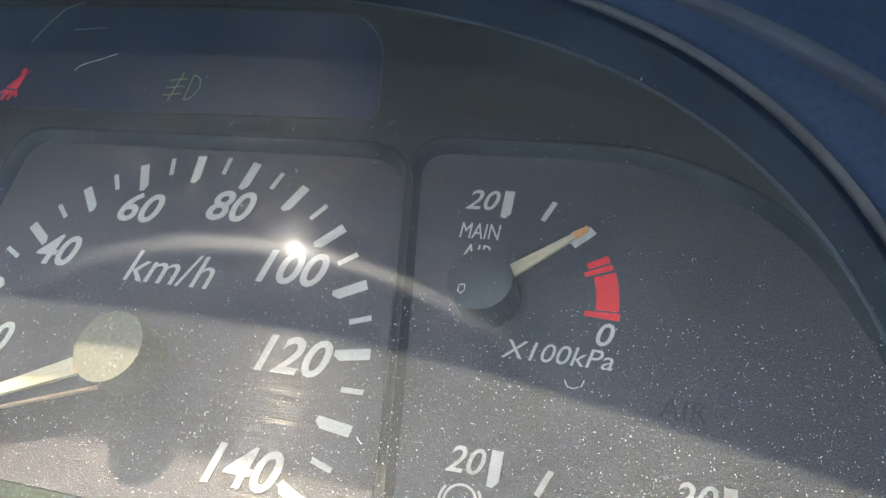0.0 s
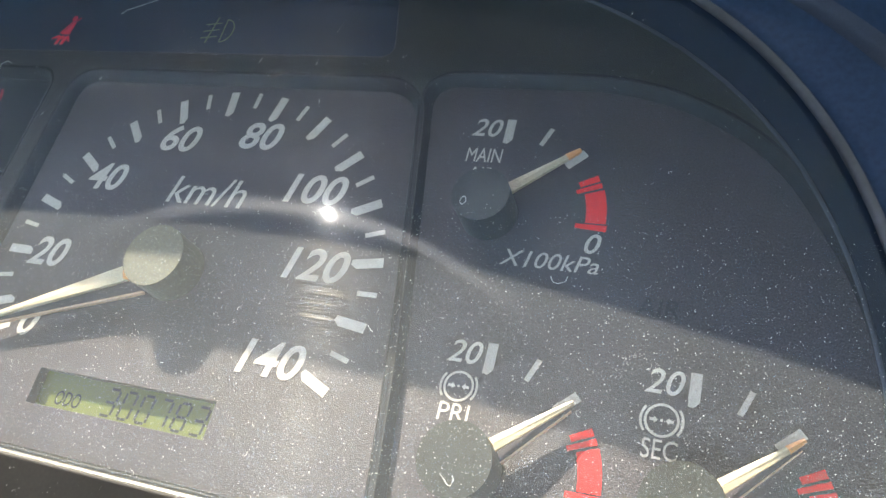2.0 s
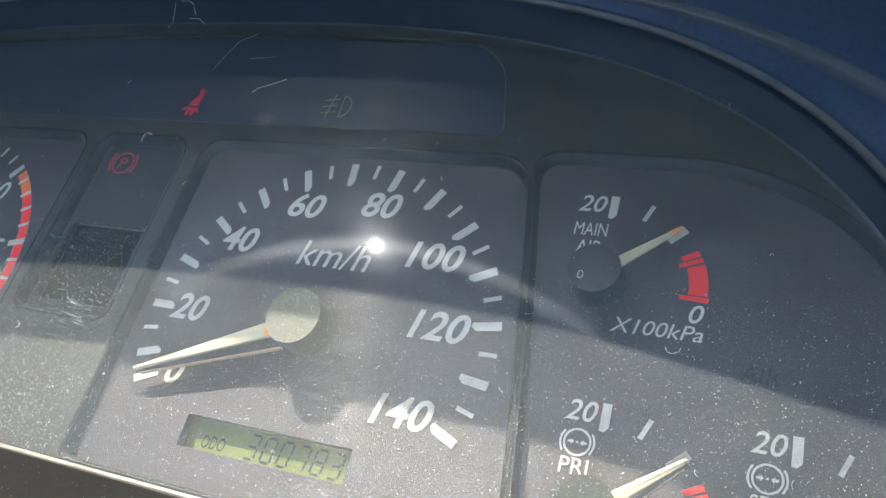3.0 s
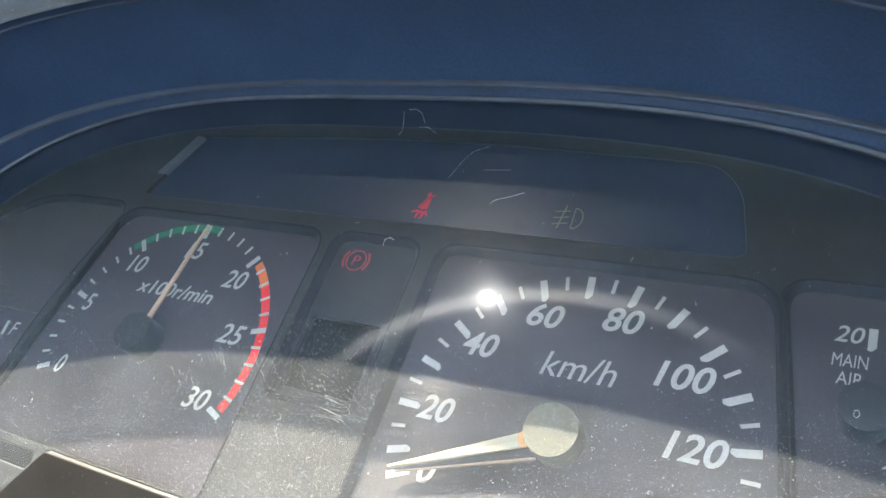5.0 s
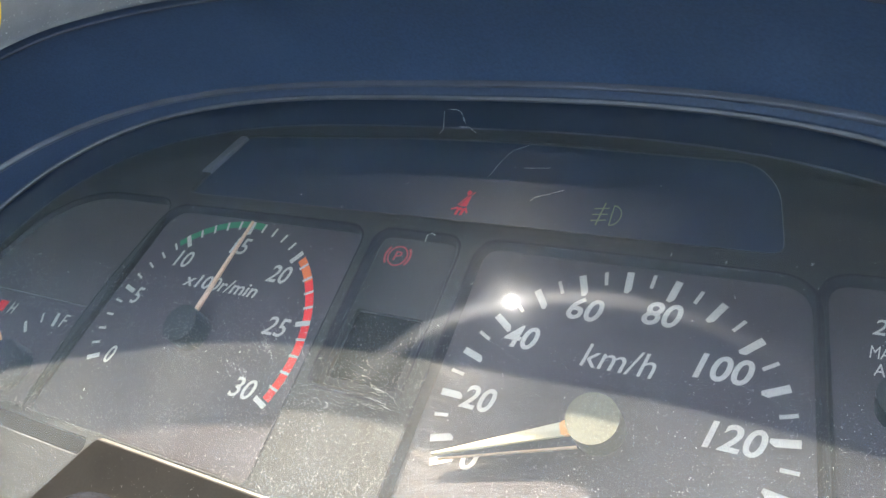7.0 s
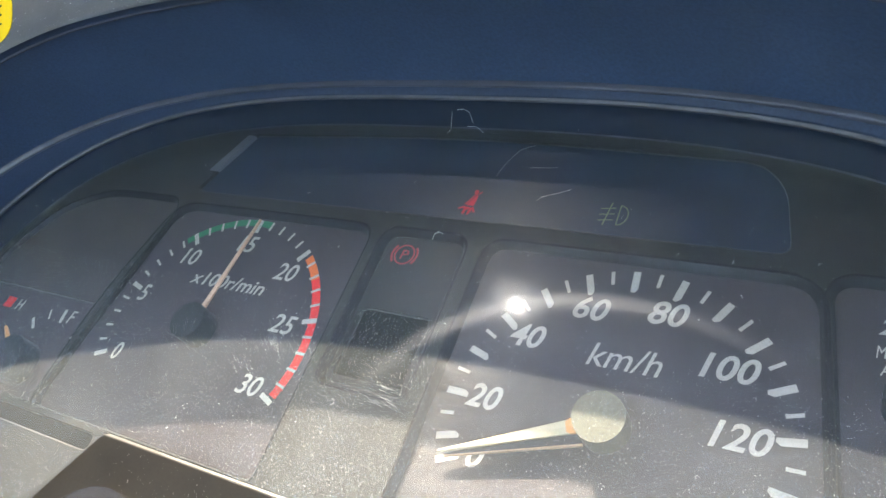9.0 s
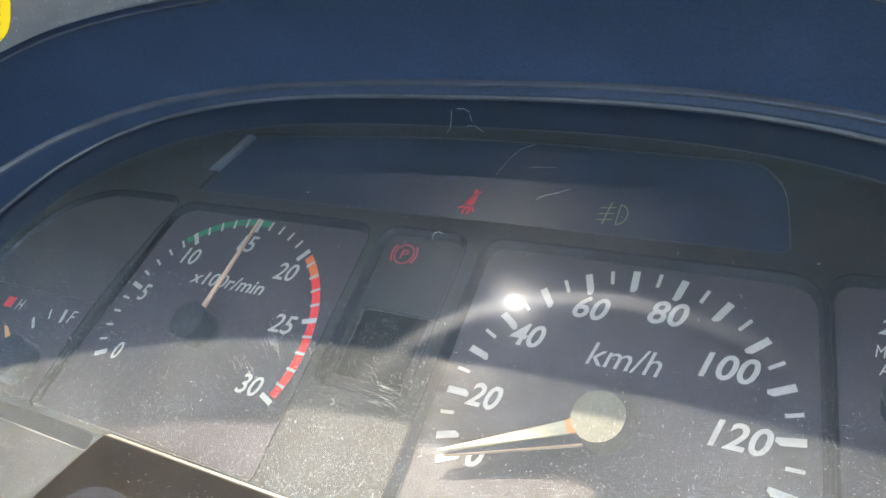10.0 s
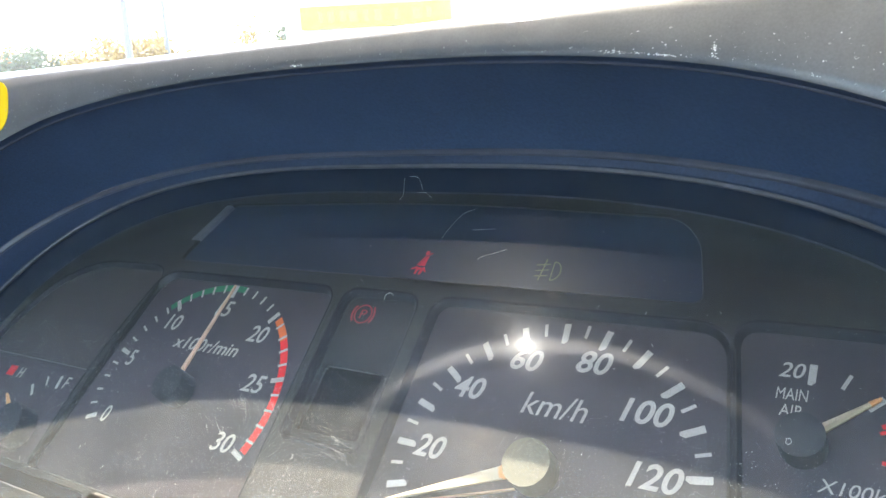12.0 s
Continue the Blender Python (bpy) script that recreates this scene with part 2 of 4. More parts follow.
def tick_mark(cx, cy, angle, r0, r1, wide, clip=0.0, z=0.14):
    """A printed mark; degrees clockwise from the top; clip takes one inner corner off."""
    a = radians(90 - angle)
    d, s = Vector((math.cos(a), math.sin(a))), Vector((math.sin(a), -math.cos(a)))
    c = Vector((cx, cy))
    h = wide / 2
    pts = [c + d * r1 - s * h, c + d * (r0 + clip * 0.2) - s * h, c + d * r0 + s * h * (0 if clip else 1), c + d * (r0 + clip) + s * h, c + d * r1 + s * h]
    return slab([tuple(p) for p in pts], 0.06, z)


def hub(cx, cy, r, z0, z1, soft=0.6):
    pts = [(cx + r * math.cos(radians(a)), cy + r * math.sin(radians(a))) for a in range(0, 360, 8)]
    return slab(pts, z0, z1, bevel=soft)


def pointer(cx, cy, angle, r0, r1, w0, w1, zb, zt, thick=0.9):
    """A tapered needle with a ridge, from r0 to r1."""
    a = radians(90 - angle)
    d, s = Vector((math.cos(a), math.sin(a), 0)), Vector((math.sin(a), -math.cos(a), 0))
    c = Vector((cx, cy, 0))
    bm = bmesh.new()
    ends = []
    for r, w, z in ((r0, w0, zb), (r1 - 1, w1, zt), (r1, w1 * 0.7, zt)):
        p = c + d * r
        ends.append([bm.verts.new((p + s * k * w / 2 + Vector((0, 0, zz))) * MM) for k, zz in ((-1, z - thick), (-1, z - 0.2), (0, z), (1, z - 0.2), (1, z - thick))])
    for A, B in zip(ends, ends[1:]):
        for i in range(5):
            j = (i + 1) % 5
            bm.faces.new((A[i], A[j], B[j], B[i]))
    bm.faces.new(ends[0][::-1]), bm.faces.new(ends[-1])
    bmesh.ops.recalc_face_normals(bm, faces=bm.faces)
    return bm


def arch(U, top, foot=-60.0, p=2.8, steps=72, low=-70.0, mid=-85.0, tight=False):
    """The outline of the hood at one depth: a flattened arch, from the left foot over the top to the right foot."""
    pts = []
    H = top - foot
    for k in range(steps + 1):
        a = math.pi * (1 - k / steps)
        c, s = math.cos(a), math.sin(a)
        if tight:  # the shoulders of the rim are narrower and squarer
            narrow, q = (7.5, 3.05) if c > 0 else (20.0, 3.0)
            pts.append((mid + (U - narrow) * math.copysign(abs(c) ** (2 / q), c), foot + H * abs(s) ** (2 / q)))
            continue
        pts.append((mid + U * math.copysign(abs(c) ** (2 / p), c), foot + H * abs(s) ** (2 / p)))
    return [(pts[0][0], low)] + pts + [(pts[-1][0], low)]


def loft(sections, bm=None, closed=False):
    """A skin through outlines [(points, z), ...] of equal length; z may be a function of the point."""
    bm = bm or bmesh.new()
    rows = [[bm.verts.new((x * MM, y * MM, z * MM)) for x, y in pts] for pts, z in sections]
    for A, B in zip(rows, rows[1:]):
        for i in range(len(A) - 1):
            bm.faces.new((A[i], A[i + 1], B[i + 1], B[i]))
    bmesh.ops.recalc_face_normals(bm, faces=bm.faces)
    for f in bm.faces:
        f.smooth = True
    return bm


# ---- cab round the dash ----
def block(name, x0, x1, y0, y1, z0, z1, mat, label, category):
    bm = bmesh.new()
    bmesh.ops.create_cube(bm, size=1)
    for v in bm.verts:
        v.co = ((x0 + x1) / 2 + v.co.x * (x1 - x0), (y0 + y1) / 2 + v.co.y * (y1 - y0), (z0 + z1) / 2 + v.co.z * (z1 - z0))
    bmesh.ops.bevel(bm, geom=list(bm.edges), offset=0.01, segments=2, affect="EDGES")
    return tagged(part(name, bm, mat, None), label, category, kind="structure")


block("ceiling", -1.75, 0.75, -1.5, 0.0, 2.80, 2.86, TRIM, "grey cloth-covered cab roof lining", "ceiling")
# the unseen rear wall of the cab, its opening added to light the hood
for name, x0, x1, z0, z1 in (("wall_back", -1.75, 0.75, 0.9, 2.10), ("wall_back_head", -1.75, 0.75, 2.60, 2.86), ("wall_back_left", -1.75, -0.58, 2.10, 2.60), ("wall_back_right", 0.42, 0.75, 2.10, 2.60)):
    block(name, x0, x1, -1.56, -1.5, z0, z1, TRIM, "unseen grey lined rear wall round an opening that lights the hood", "wall")
block("floor", -1.75, 0.75, -1.5, 0.69, 0.9, 0.96, TRIM, "grey cab floor", "floor")
for name, x in (("wall_left", -1.81), ("wall_right", 0.75)):
    block(name, x, x + 0.06, -1.5, 0.75, 0.96, 2.0, TRIM, "grey lined door side of the cab", "wall")
    # unseen side piece, added to block window light from hood and cover
    block(name + "_light_stop", x, x + 0.06, -1.5, 0.06, 2.0, 2.86, TRIM, "unseen grey lined side piece that holds window light off the hood", "wall")
block("wall_front", -1.75, 0.75, 0.69, 0.75, 0.96, 1.98, TRIM, "grey lined front wall under the windscreen", "wall")

# added lamp, itself unseen, that draws the glint mirrored in the cover
LAMP_AT = (-0.401, -0.260, 2.799)
glint_source = tagged(new("glint_lamp"), "small round bright lamp added in the roof lining for the glint", "lamp")
glint_source.location = LAMP_AT


def disc(r, z0, z1, hole=0.0, steps=32):
    bm = bmesh.new()
    loops = []
    for rr, z in ((hole, z1), (r * 0.92, z1), (r, (z0 + z1) / 2), (r, z0)):
        loops.append([bm.verts.new((rr * math.cos(2 * math.pi * k / steps), rr * math.sin(2 * math.pi * k / steps), z)) for k in range(steps)])
    for A, B in zip(loops, loops[1:]):
        for k in range(steps):
            j = (k + 1) % steps
            bm.faces.new((A[k], A[j], B[j], B[k]))
    bmesh.ops.remove_doubles(bm, verts=bm.verts, dist=1e-6)
    bmesh.ops.recalc_face_normals(bm, faces=bm.faces)
    return bm


GLOW = bpy.data.materials.new("lamp_glow")
GLOW.use_nodes = True
GLOW.node_tree.nodes["Principled BSDF"].inputs["Emission Color"].default_value = (1.0, 0.97, 0.90, 1)
GLOW.node_tree.nodes["Principled BSDF"].inputs["Emission Strength"].default_value = 900.0
part("housing", disc(0.026, 0.0, -0.006, hole=0.0065), TRIM, glint_source, "grey ring")
part("bulb", disc(0.0026, 0.0, -0.004, hole=0.0005), GLOW, glint_source, "glowing lamp")

# ---- instrument cluster ----
cluster = tagged(new("instrument_cluster"), "dusty truck instrument cluster with dark dials behind clear plastic", "dashboard")
cluster.matrix_world = SEAT

WIN_TACH = rounded([(-99.5, -42.0), (-99.5, 50), (-195, 50), (-207.5, 2), (-209, -42.0)], [3, 6, 9, 40, 4])
WIN_SPEED = rounded([(-51.5, 50), (-51.5, -42.0), (57.5, -42.0), (54, -12), (44, 50)], [6, 3, 3, 40, 9])
WIN_RIGHT = rounded([(61.2, -42.0), (139, -42.0), (136, 8), (117, 40), (93, 52), (46.8, 52), (55.4, 0)], [3, 8, 40, 30, 18, 7, 40])
WIN_LEFT = [(2 * MID - x, y) for x, y in WIN_RIGHT][::-1]
WIN_PARK = rounded([(-61, -6), (-61, 50), (-91.5, 50), (-91.5, -6)], [3, 5, 5, 3])
WIN_CELL = rounded([(-63.5, -3), (-63.5, 21.5), (-89.5, 21.5), (-89.5, -3)], [1, 1.5, 1.5, 1])
WIN_STRIP = rounded([(36, 58), (31.5, 80), (23.5, 88.5), (-70, 93), (-177.5, 88.5), (-192, 58)], [4, 6, 10, 60, 3, 4])
WIN_SLOT = rounded([(-169.5, -51), (-169.5, -45.2), (-244, -45.2), (-244, -51)], [2.5, 2.5, 1, 1])
LCD_HOLE = [(-23.5, -33.2), (21.2, -33.2), (21.2, -25.6), (-23.5, -25.6)]
EDGE_OUT = [q for q in arch(235, 99.5, low=-150, tight=True)[:-1] if q[0] < 0 or q[1] > -42] + [(140.5, -43.2), (-161.5, -43.2), (-163.6, -43.7), (-165.2, -45.0), (-167.0, -48.0), (-180, -70), (-222, -150)]
CHAMFER = 2.0


def grown(outline, d):
    """The outline moved outwards by d, but for a straight lower edge on the sill."""
    n = len(outline)
    turn = sum(outline[i - 1][0] * outline[i][1] - outline[i][0] * outline[i - 1][1] for i in range(n))
    sign = 1 if turn > 0 else -1
    out = []
    for i in range(n):
        a, b = Vector(outline[i - 1]), Vector(outline[(i + 1) % n])
        t = (b - a).normalized() * sign
        y = outline[i][1]
        out.append((outline[i][0] + t.y * d, y - t.x * d if y > -41.9 else y - 0.1 * d))
    return out


def chamfer(outline):
    """The sloping wall of one window, from the face of the mask down to the dial."""
    bm = bmesh.new()
    rows = []
    for d, z in ((CHAMFER + 0.35, 2.58), (CHAMFER - 0.1, 2.72), (CHAMFER - 0.7, 2.45), (0.15, 0.45), (-0.25, 0.04)):
        rows.append([bm.verts.new((x * MM, y * MM, z * MM)) for x, y in grown(outline, d)])
    for A, B in zip(rows, rows[1:]):
        for i in range(len(A)):
            j = (i + 1) % len(A)
            bm.faces.new((A[i], A[j], B[j], B[i]))
    bmesh.ops.recalc_face_normals(bm, faces=bm.faces)
    for f in bm.faces:
        f.smooth = True
    return bm


WINDOWS = [WIN_TACH, WIN_SPEED, WIN_RIGHT, WIN_LEFT, WIN_PARK]
bezel = part("bezel", cut_plate(EDGE_OUT, [grown(w, CHAMFER) for w in WINDOWS] + [WIN_STRIP, WIN_SLOT], 0.0, 2.6, bevel=0.5), BEZEL, cluster, "grained dark plastic mask between the dials")
for w in WINDOWS:
    part("window_wall", chamfer(w), WALL, bezel, "smooth sloping wall round a dial window")
# four dial plates, butted under the mask
def dial(name, outline, holes, label):
    return part(name, cut_plate(outline, holes, -2.6, 0.0, bevel=0.08), DIAL, cluster, label)


CUT_RIGHT = [(59.3, -43), (53.6, 0), (45.2, 56)]
CUT_LEFT = [(2 * MID - x, y) for x, y in CUT_RIGHT][::-1]
speed_dial = dial("speedometer_dial", [(-56, -43)] + CUT_RIGHT + [(-56, 56)], [LCD_HOLE], "dark speedometer plate with fine sparkling grain")
rev_dial = dial("rev_counter_dial", CUT_LEFT + [(-95, -43), (-95, 56)], [], "dark rev counter plate with fine sparkling grain")
air_dial = dial("air_gauge_dial", [(59.5, -43), (165, -43), (165, 56), (45.4, 56), (53.8, 0)], [], "dark plate of the three air pressure gauges")
fuel_dial = dial("fuel_gauge_dial", [(-315, -43), (2 * MID - 59.5, -43), (2 * MID - 53.8, 0), (2 * MID - 45.4, 56), (-315, 56)], [], "dark plate of the fuel and temperature gauges")
park_panel = part("park_panel", cut_plate(WIN_PARK, [WIN_CELL], -2.0, -0.4, bevel=0.2), CELL, cluster, "dark smoked warning panel")
part("display_cell", slab(WIN_CELL, -3.6, -2.1), material("unlit_display", (0.005, 0.006, 0.006), 0.6, spec=0.15, grain=0.1), cluster, "dark unlit display")
lamp_strip = part("lamp_strip", slab(WIN_STRIP, 0.05, 1.3), STRIP, cluster, "smoked warning lamp strip")
# floor near black: the shade inside the slot is put into its colour
part("slot_floor", slab([(-246, -53), (-166, -53), (-166, -43.5), (-246, -43.5)], -12.0, -9.0), material("slot_shade_black", (0.006, 0.007, 0.009), 0.8, spec=0.1), cluster)
part("strip_end", slab([(-191.4, 68.5), (-187.0, 68.5), (-177.2, 87.6), (-181.0, 87.9)], 1.35, 3.2, bevel=0.3), PALE, cluster, "slanting end of the lamp strip, pale for its reflection")
LEFT_PANEL = rounded([(-205, 1), (-197.5, 51.5), (-244, 51.5), (-268, 39), (-286, 9), (-287.5, 1)], [0.5, 6, 18, 25, 20, 0.5])
part("left_panel", slab(LEFT_PANEL, 0.05, 1.2, bevel=0.3), SMOKED, cluster, "smoked brown blank panel")

# added plate, out of sight, that stops light leaking through gaps
part("leak_plate", slab(arch(258, 112, low=-152)[::-1], -62.0, -58.0), HOLE, cluster, "dark plate added behind the dials to stop light leaks")

# speedometer
SPEED_K = 238 / 140
for v in [0] + list(range(10, 141, 5)):
    a = ((v if v else 5) - 72.5) * SPEED_K
    big = v % 10 == 0
    part("tick_mark", tick_mark(0, 0, a, 41.0 if big else 43.7, 48, 2.1 if big else 1.05, 1.2 if big else 0), WHITE, speed_dial)
for text, x, y, w in (("0", -34.8, -19.6, 5.0), ("20", -41.3, -2.8, 10.6), ("40", -34.9, 18.2, 10.6), ("60", -18.8, 30.2, 10.6), ("80", 2.8, 32.2, 10.8), ("100", 19.6, 19.4, 14.6), ("120", 25.6, 1.8, 14.6), ("140", 22.6, -19.2, 14.6)):
    part("number", lettering(text, x, y, w, 7.4, weight=0.02), WHITE, speed_dial)
part("unit_text", lettering("km/h", -10.4, 16.6, 20.6, 7.2), WHITE, speed_dial)


def needle_set(cx, cy, angle, r1, name, label, hub_r, hub_h, hub_mat, w0=3.6, base=True, r0=4.0, mat=NEEDLE):
    n = part(name, pointer(cx, cy, angle, r0, r1, w0, 0.9, 5.4, 3.6), mat, cluster, label)
    part("needle_hub", hub(cx, cy, hub_r, 0.2, hub_h), hub_mat, n, "round matt needle hub")
    if base:
        part("needle_root", pointer(cx, cy, angle, hub_r * 0.8, hub_r + 2.2, w0 * 1.02, w0 * 0.98, 5.5, 5.4), NEEDLE_SIDE, n, "orange root of the needle")
    return n


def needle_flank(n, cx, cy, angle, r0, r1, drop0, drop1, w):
    """The lower flank of a needle, its shade put into the colour, with the thin peach edge along its foot."""
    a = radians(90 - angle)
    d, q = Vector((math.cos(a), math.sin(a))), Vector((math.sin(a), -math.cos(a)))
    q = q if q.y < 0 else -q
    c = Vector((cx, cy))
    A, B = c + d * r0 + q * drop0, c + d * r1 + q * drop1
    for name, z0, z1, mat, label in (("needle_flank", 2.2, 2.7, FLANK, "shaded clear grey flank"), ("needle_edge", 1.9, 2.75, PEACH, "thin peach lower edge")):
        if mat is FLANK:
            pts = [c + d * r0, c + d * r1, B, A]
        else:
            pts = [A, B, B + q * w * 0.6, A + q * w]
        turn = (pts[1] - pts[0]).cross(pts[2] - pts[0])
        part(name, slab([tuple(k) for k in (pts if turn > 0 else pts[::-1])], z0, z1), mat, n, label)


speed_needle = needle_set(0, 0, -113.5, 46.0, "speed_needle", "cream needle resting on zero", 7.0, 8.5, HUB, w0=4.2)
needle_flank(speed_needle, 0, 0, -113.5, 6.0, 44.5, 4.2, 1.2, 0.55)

# rev counter
TX, TY, TR = -151.3, 0.6, 48.4
for v in range(0, 31):
    big = v % 5 == 0
    part("tick_mark", tick_mark(TX, TY, (v - 15) * 7.5, 42.6 if big else 44.6, TR, 1.9 if big else 0.95, 0), WHITE, rev_dial)
part("green_arc", ring(TX, TY, 45.6, TR, (9.3 - 15) * 7.5, (16.0 - 15) * 7.5, z0=0.03, z1=0.08), GREEN, rev_dial)
part("orange_arc", ring(TX, TY, 45.2, TR, (20.4 - 15) * 7.5, (22.2 - 15) * 7.5, z0=0.03, z1=0.08), ORANGE, rev_dial)
part("red_arc", ring(TX, TY, 45.2, TR, (22.2 - 15) * 7.5, (29.7 - 15) * 7.5, z0=0.03, z1=0.08), RED, rev_dial)
for text, x, y, w in (("0", -187.3, -18, 3.9), ("5", -191.8, 6.6, 4.6), ("10", -180.7, 25.2, 8.6), ("15", -156.2, 34.3, 8.6), ("20", -132.3, 25.4, 10.0), ("25", -122.6, 5.8, 10.4), ("30", -123.4, -17.4, 10.2)):
    part("number", lettering(text, x, y, w, 7.2, weight=0.01), WHITE, rev_dial)
part("unit_text", lettering("x100r/min", -170, 18, 37, 5.6, weight=0.012), WHITE, rev_dial)
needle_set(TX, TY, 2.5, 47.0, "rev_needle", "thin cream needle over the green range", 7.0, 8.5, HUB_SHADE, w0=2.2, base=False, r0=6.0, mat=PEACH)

# air gauges


def loop_line(cx, cy, r, w, a0=0.0, a1=360.0):
    return ring(cx, cy, r - w / 2, r + w / 2, a0, a1, steps=36)


def arrow(cx, cy, sign, bm):
    s = sign
    pts = [(cx + s * 0.75, cy), (cx + s * 0.1, cy + 0.6), (cx + s * 0.1, cy + 0.24), (cx - s * 0.6, cy + 0.24), (cx - s * 0.6, cy - 0.24), (cx + s * 0.1, cy - 0.24), (cx + s * 0.1, cy - 0.6)]
    return slab(pts if s < 0 else pts[::-1], 0.06, 0.14, bm)


def air_gauge(cx, cy, needle_angle, hub_mat, label, tipped, hub_r=6.4):
    for a, r0, w, clip in ((0.0, 17.0, 1.9, 1.0), (22.9, 18.5, 1.0, 0), (46.6, 18.2, 1.9, 0)):
        part("tick_mark", tick_mark(cx, cy, a, r0, 23.0, w, clip), WHITE, air_dial)
    part("number", lettering("20", cx - 8.1, cy + 18.5, 6.4, 4.4, weight=0.008), WHITE, air_dial)
    part("red_arc", ring(cx, cy, 19.0, 22.9, 70.5, 89.5), RED, air_dial)
    part("red_bar", ring(cx, cy, 17.6, 22.7, 66.2, 69.0), RED, air_dial)
    part("red_bar", ring(cx, cy, 18.6, 22.6, 61.5, 65.0), RED, air_dial)
    part("red_bar", ring(cx, cy, 17.2, 23.2, 90.4, 93.6), RED, air_dial)
    n = needle_set(cx, cy, needle_angle, 21.6, "air_needle", label, hub_r, 8.5, hub_mat, w0=2.6, base=False)
    if hub_mat is HUB_DARK:
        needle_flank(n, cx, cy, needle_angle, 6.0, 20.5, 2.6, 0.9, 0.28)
    if tipped:
        part("needle_tip", pointer(cx, cy, needle_angle, 18.6, 21.7, 1.32, 1.0, 3.98, 3.66), NEEDLE_SIDE, n, "orange tip")


MX, MY = 66.7, 20.7
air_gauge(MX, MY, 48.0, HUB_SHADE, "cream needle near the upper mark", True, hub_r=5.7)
part("number", lettering("0", MX + 19.7, MY - 6.3, 3.0, 4.2, weight=0.008), WHITE, air_dial)
part("gauge_text", lettering("MAIN", 58.7, 32.9, 7.6, 3.3, shear=0.03), WHITE, air_dial)
part("gauge_text", lettering("AIR", 60.0, 28.4, 5.6, 3.2, shear=0.03), WHITE, air_dial)
part("unit_text", lettering("X100kPa", 70.9, 10.3, 18.9, 3.4), WHITE, air_dial)
# shadow of raised letters, drawn here as dark lettering
part("gauge_text", lettering("AIR", 97.4, 3.4, 7.6, 3.6, shear=0.1, weight=0.01), BLACK, air_dial, "faint shadow of letters, drawn as dark lettering")
for ox, word in ((0.0, "PRI"), (35.5, "SEC")):
    cx, cy = MX + 6.7 + ox, MY - 49.3
    air_gauge(cx, cy, 50.0, HUB_DARK, "cream needle near the upper mark, sunlit", ox > 0)
    sx, sy = 68.7 + ox, -14.5
    sign = loop_line(sx, sy, 2.65, 0.42)
    for a0, a1 in ((52, 128), (232, 308)):
        ring(sx, sy, 3.2, 3.62, a0, a1, bm=sign)
    arrow(sx - 1.35, sy, 1, sign), arrow(sx + 1.35, sy, -1, sign)
    ring(sx, sy, 0.02, 0.24, 0, 350, bm=sign)
    part("brake_sign", sign, WHITE, air_dial)
    part("gauge_text", lettering(word, 66.0 + ox, -21.0, 5.7, 3.3, shear=0.0), WHITE, air_dial)

# fuel and temperature gauges
FX, FY = -231.0, -30.0
part("gauge_sign", slab([(-266, -9), (-260.6, -9), (-260.0, -4.2), (-265.4, -4.2)], 0.06, 0.14), RED, fuel_dial, "red hot mark")
part("gauge_text", lettering("H", -257.4, -9.2, 4.2, 5.0), WHITE, fuel_dial)
part("gauge_text", lettering("F", -221.8, -9.4, 3.6, 5.6, shear=0.18), WHITE, fuel_dial)
part("gauge_text", lettering("E", -240.6, -39.4, 3.6, 5.0, shear=0.18), WHITE, fuel_dial)
for x0, y0, x1, y1, w in ((-238.4, -15.0, -242.2, -10.6, 1.5), (-232.8, -9.6, -234.6, -5.6, 0.9), (-225.2, -9.9, -225.7, -4.0, 1.7), (-246.0, -28.2, -248.2, -27.0, 1.5), (-237.0, -34.8, -240.0, -33.6, 1.9)):
    d = Vector((x1 - x0, y1 - y0)).normalized()
    q = Vector((-d.y, d.x)) * w / 2
    A, B = Vector((x0, y0)), Vector((x1, y1))
    part("tick_mark", slab([tuple(A - q), tuple(B - q), tuple(B + q), tuple(A + q)][::-1], 0.06, 0.14), WHITE, fuel_dial)
needle = part("fuel_needle", pointer(FX, FY, -57, 6, 22.0, 2.6, 1.3, 5.4, 4.2), NEEDLE_SIDE, cluster, "short orange needle")
part("needle_hub", hub(FX, FY, 9.0, 0.2, 8.5), HUB_SHADE, needle, "dark round needle hub")

# odometer window
display = part("odometer", slab([(-24.5, -34.2), (22.2, -34.2), (22.2, -24.6), (-24.5, -24.6)], -4.0, -2.7), LCD, cluster, "yellow-green display in a recess")
part("display_text", lettering("ODO", -18.9, -32.2, 6.6, 3.1, shear=0.08, z=-2.62), LCD_DARK, display)
SEGMENTS = {"3": "abgcd", "0": "abcdef", "7": "abc", "8": "abcdefg"}


def digit(ch, x, y, w, h, t=0.55, z=-2.66):
    """Seven slanting bars."""
    lean = 0.12
    bars = {"a": (0.12, 1, 0.88, 1), "g": (0.12, 0.5, 0.88, 0.5), "d": (0.12, 0, 0.88, 0), "f": (0, 0.56, 0, 0.95), "b": (1, 0.56, 1, 0.95), "e": (0, 0.05, 0, 0.44), "c": (1, 0.05, 1, 0.44)}
    bm = bmesh.new()
    for k in SEGMENTS[ch]:
        a, b, c, d = bars[k]
        A, B = Vector((x + a * w + b * h * lean, y + b * h)), Vector((x + c * w + d * h * lean, y + d * h))
        q = (B - A).normalized()
        q = Vector((-q.y, q.x)) * t / 2
        slab([tuple(A - q), tuple(B - q), tuple(B + q), tuple(A + q)], z, z + 0.06, bm)
    return bm


for k, ch in enumerate("300783"):
    part("digit", digit(ch, -6.6 + k * 4.45, -32.3, 2.7, 5.6), LCD_DARK, display)

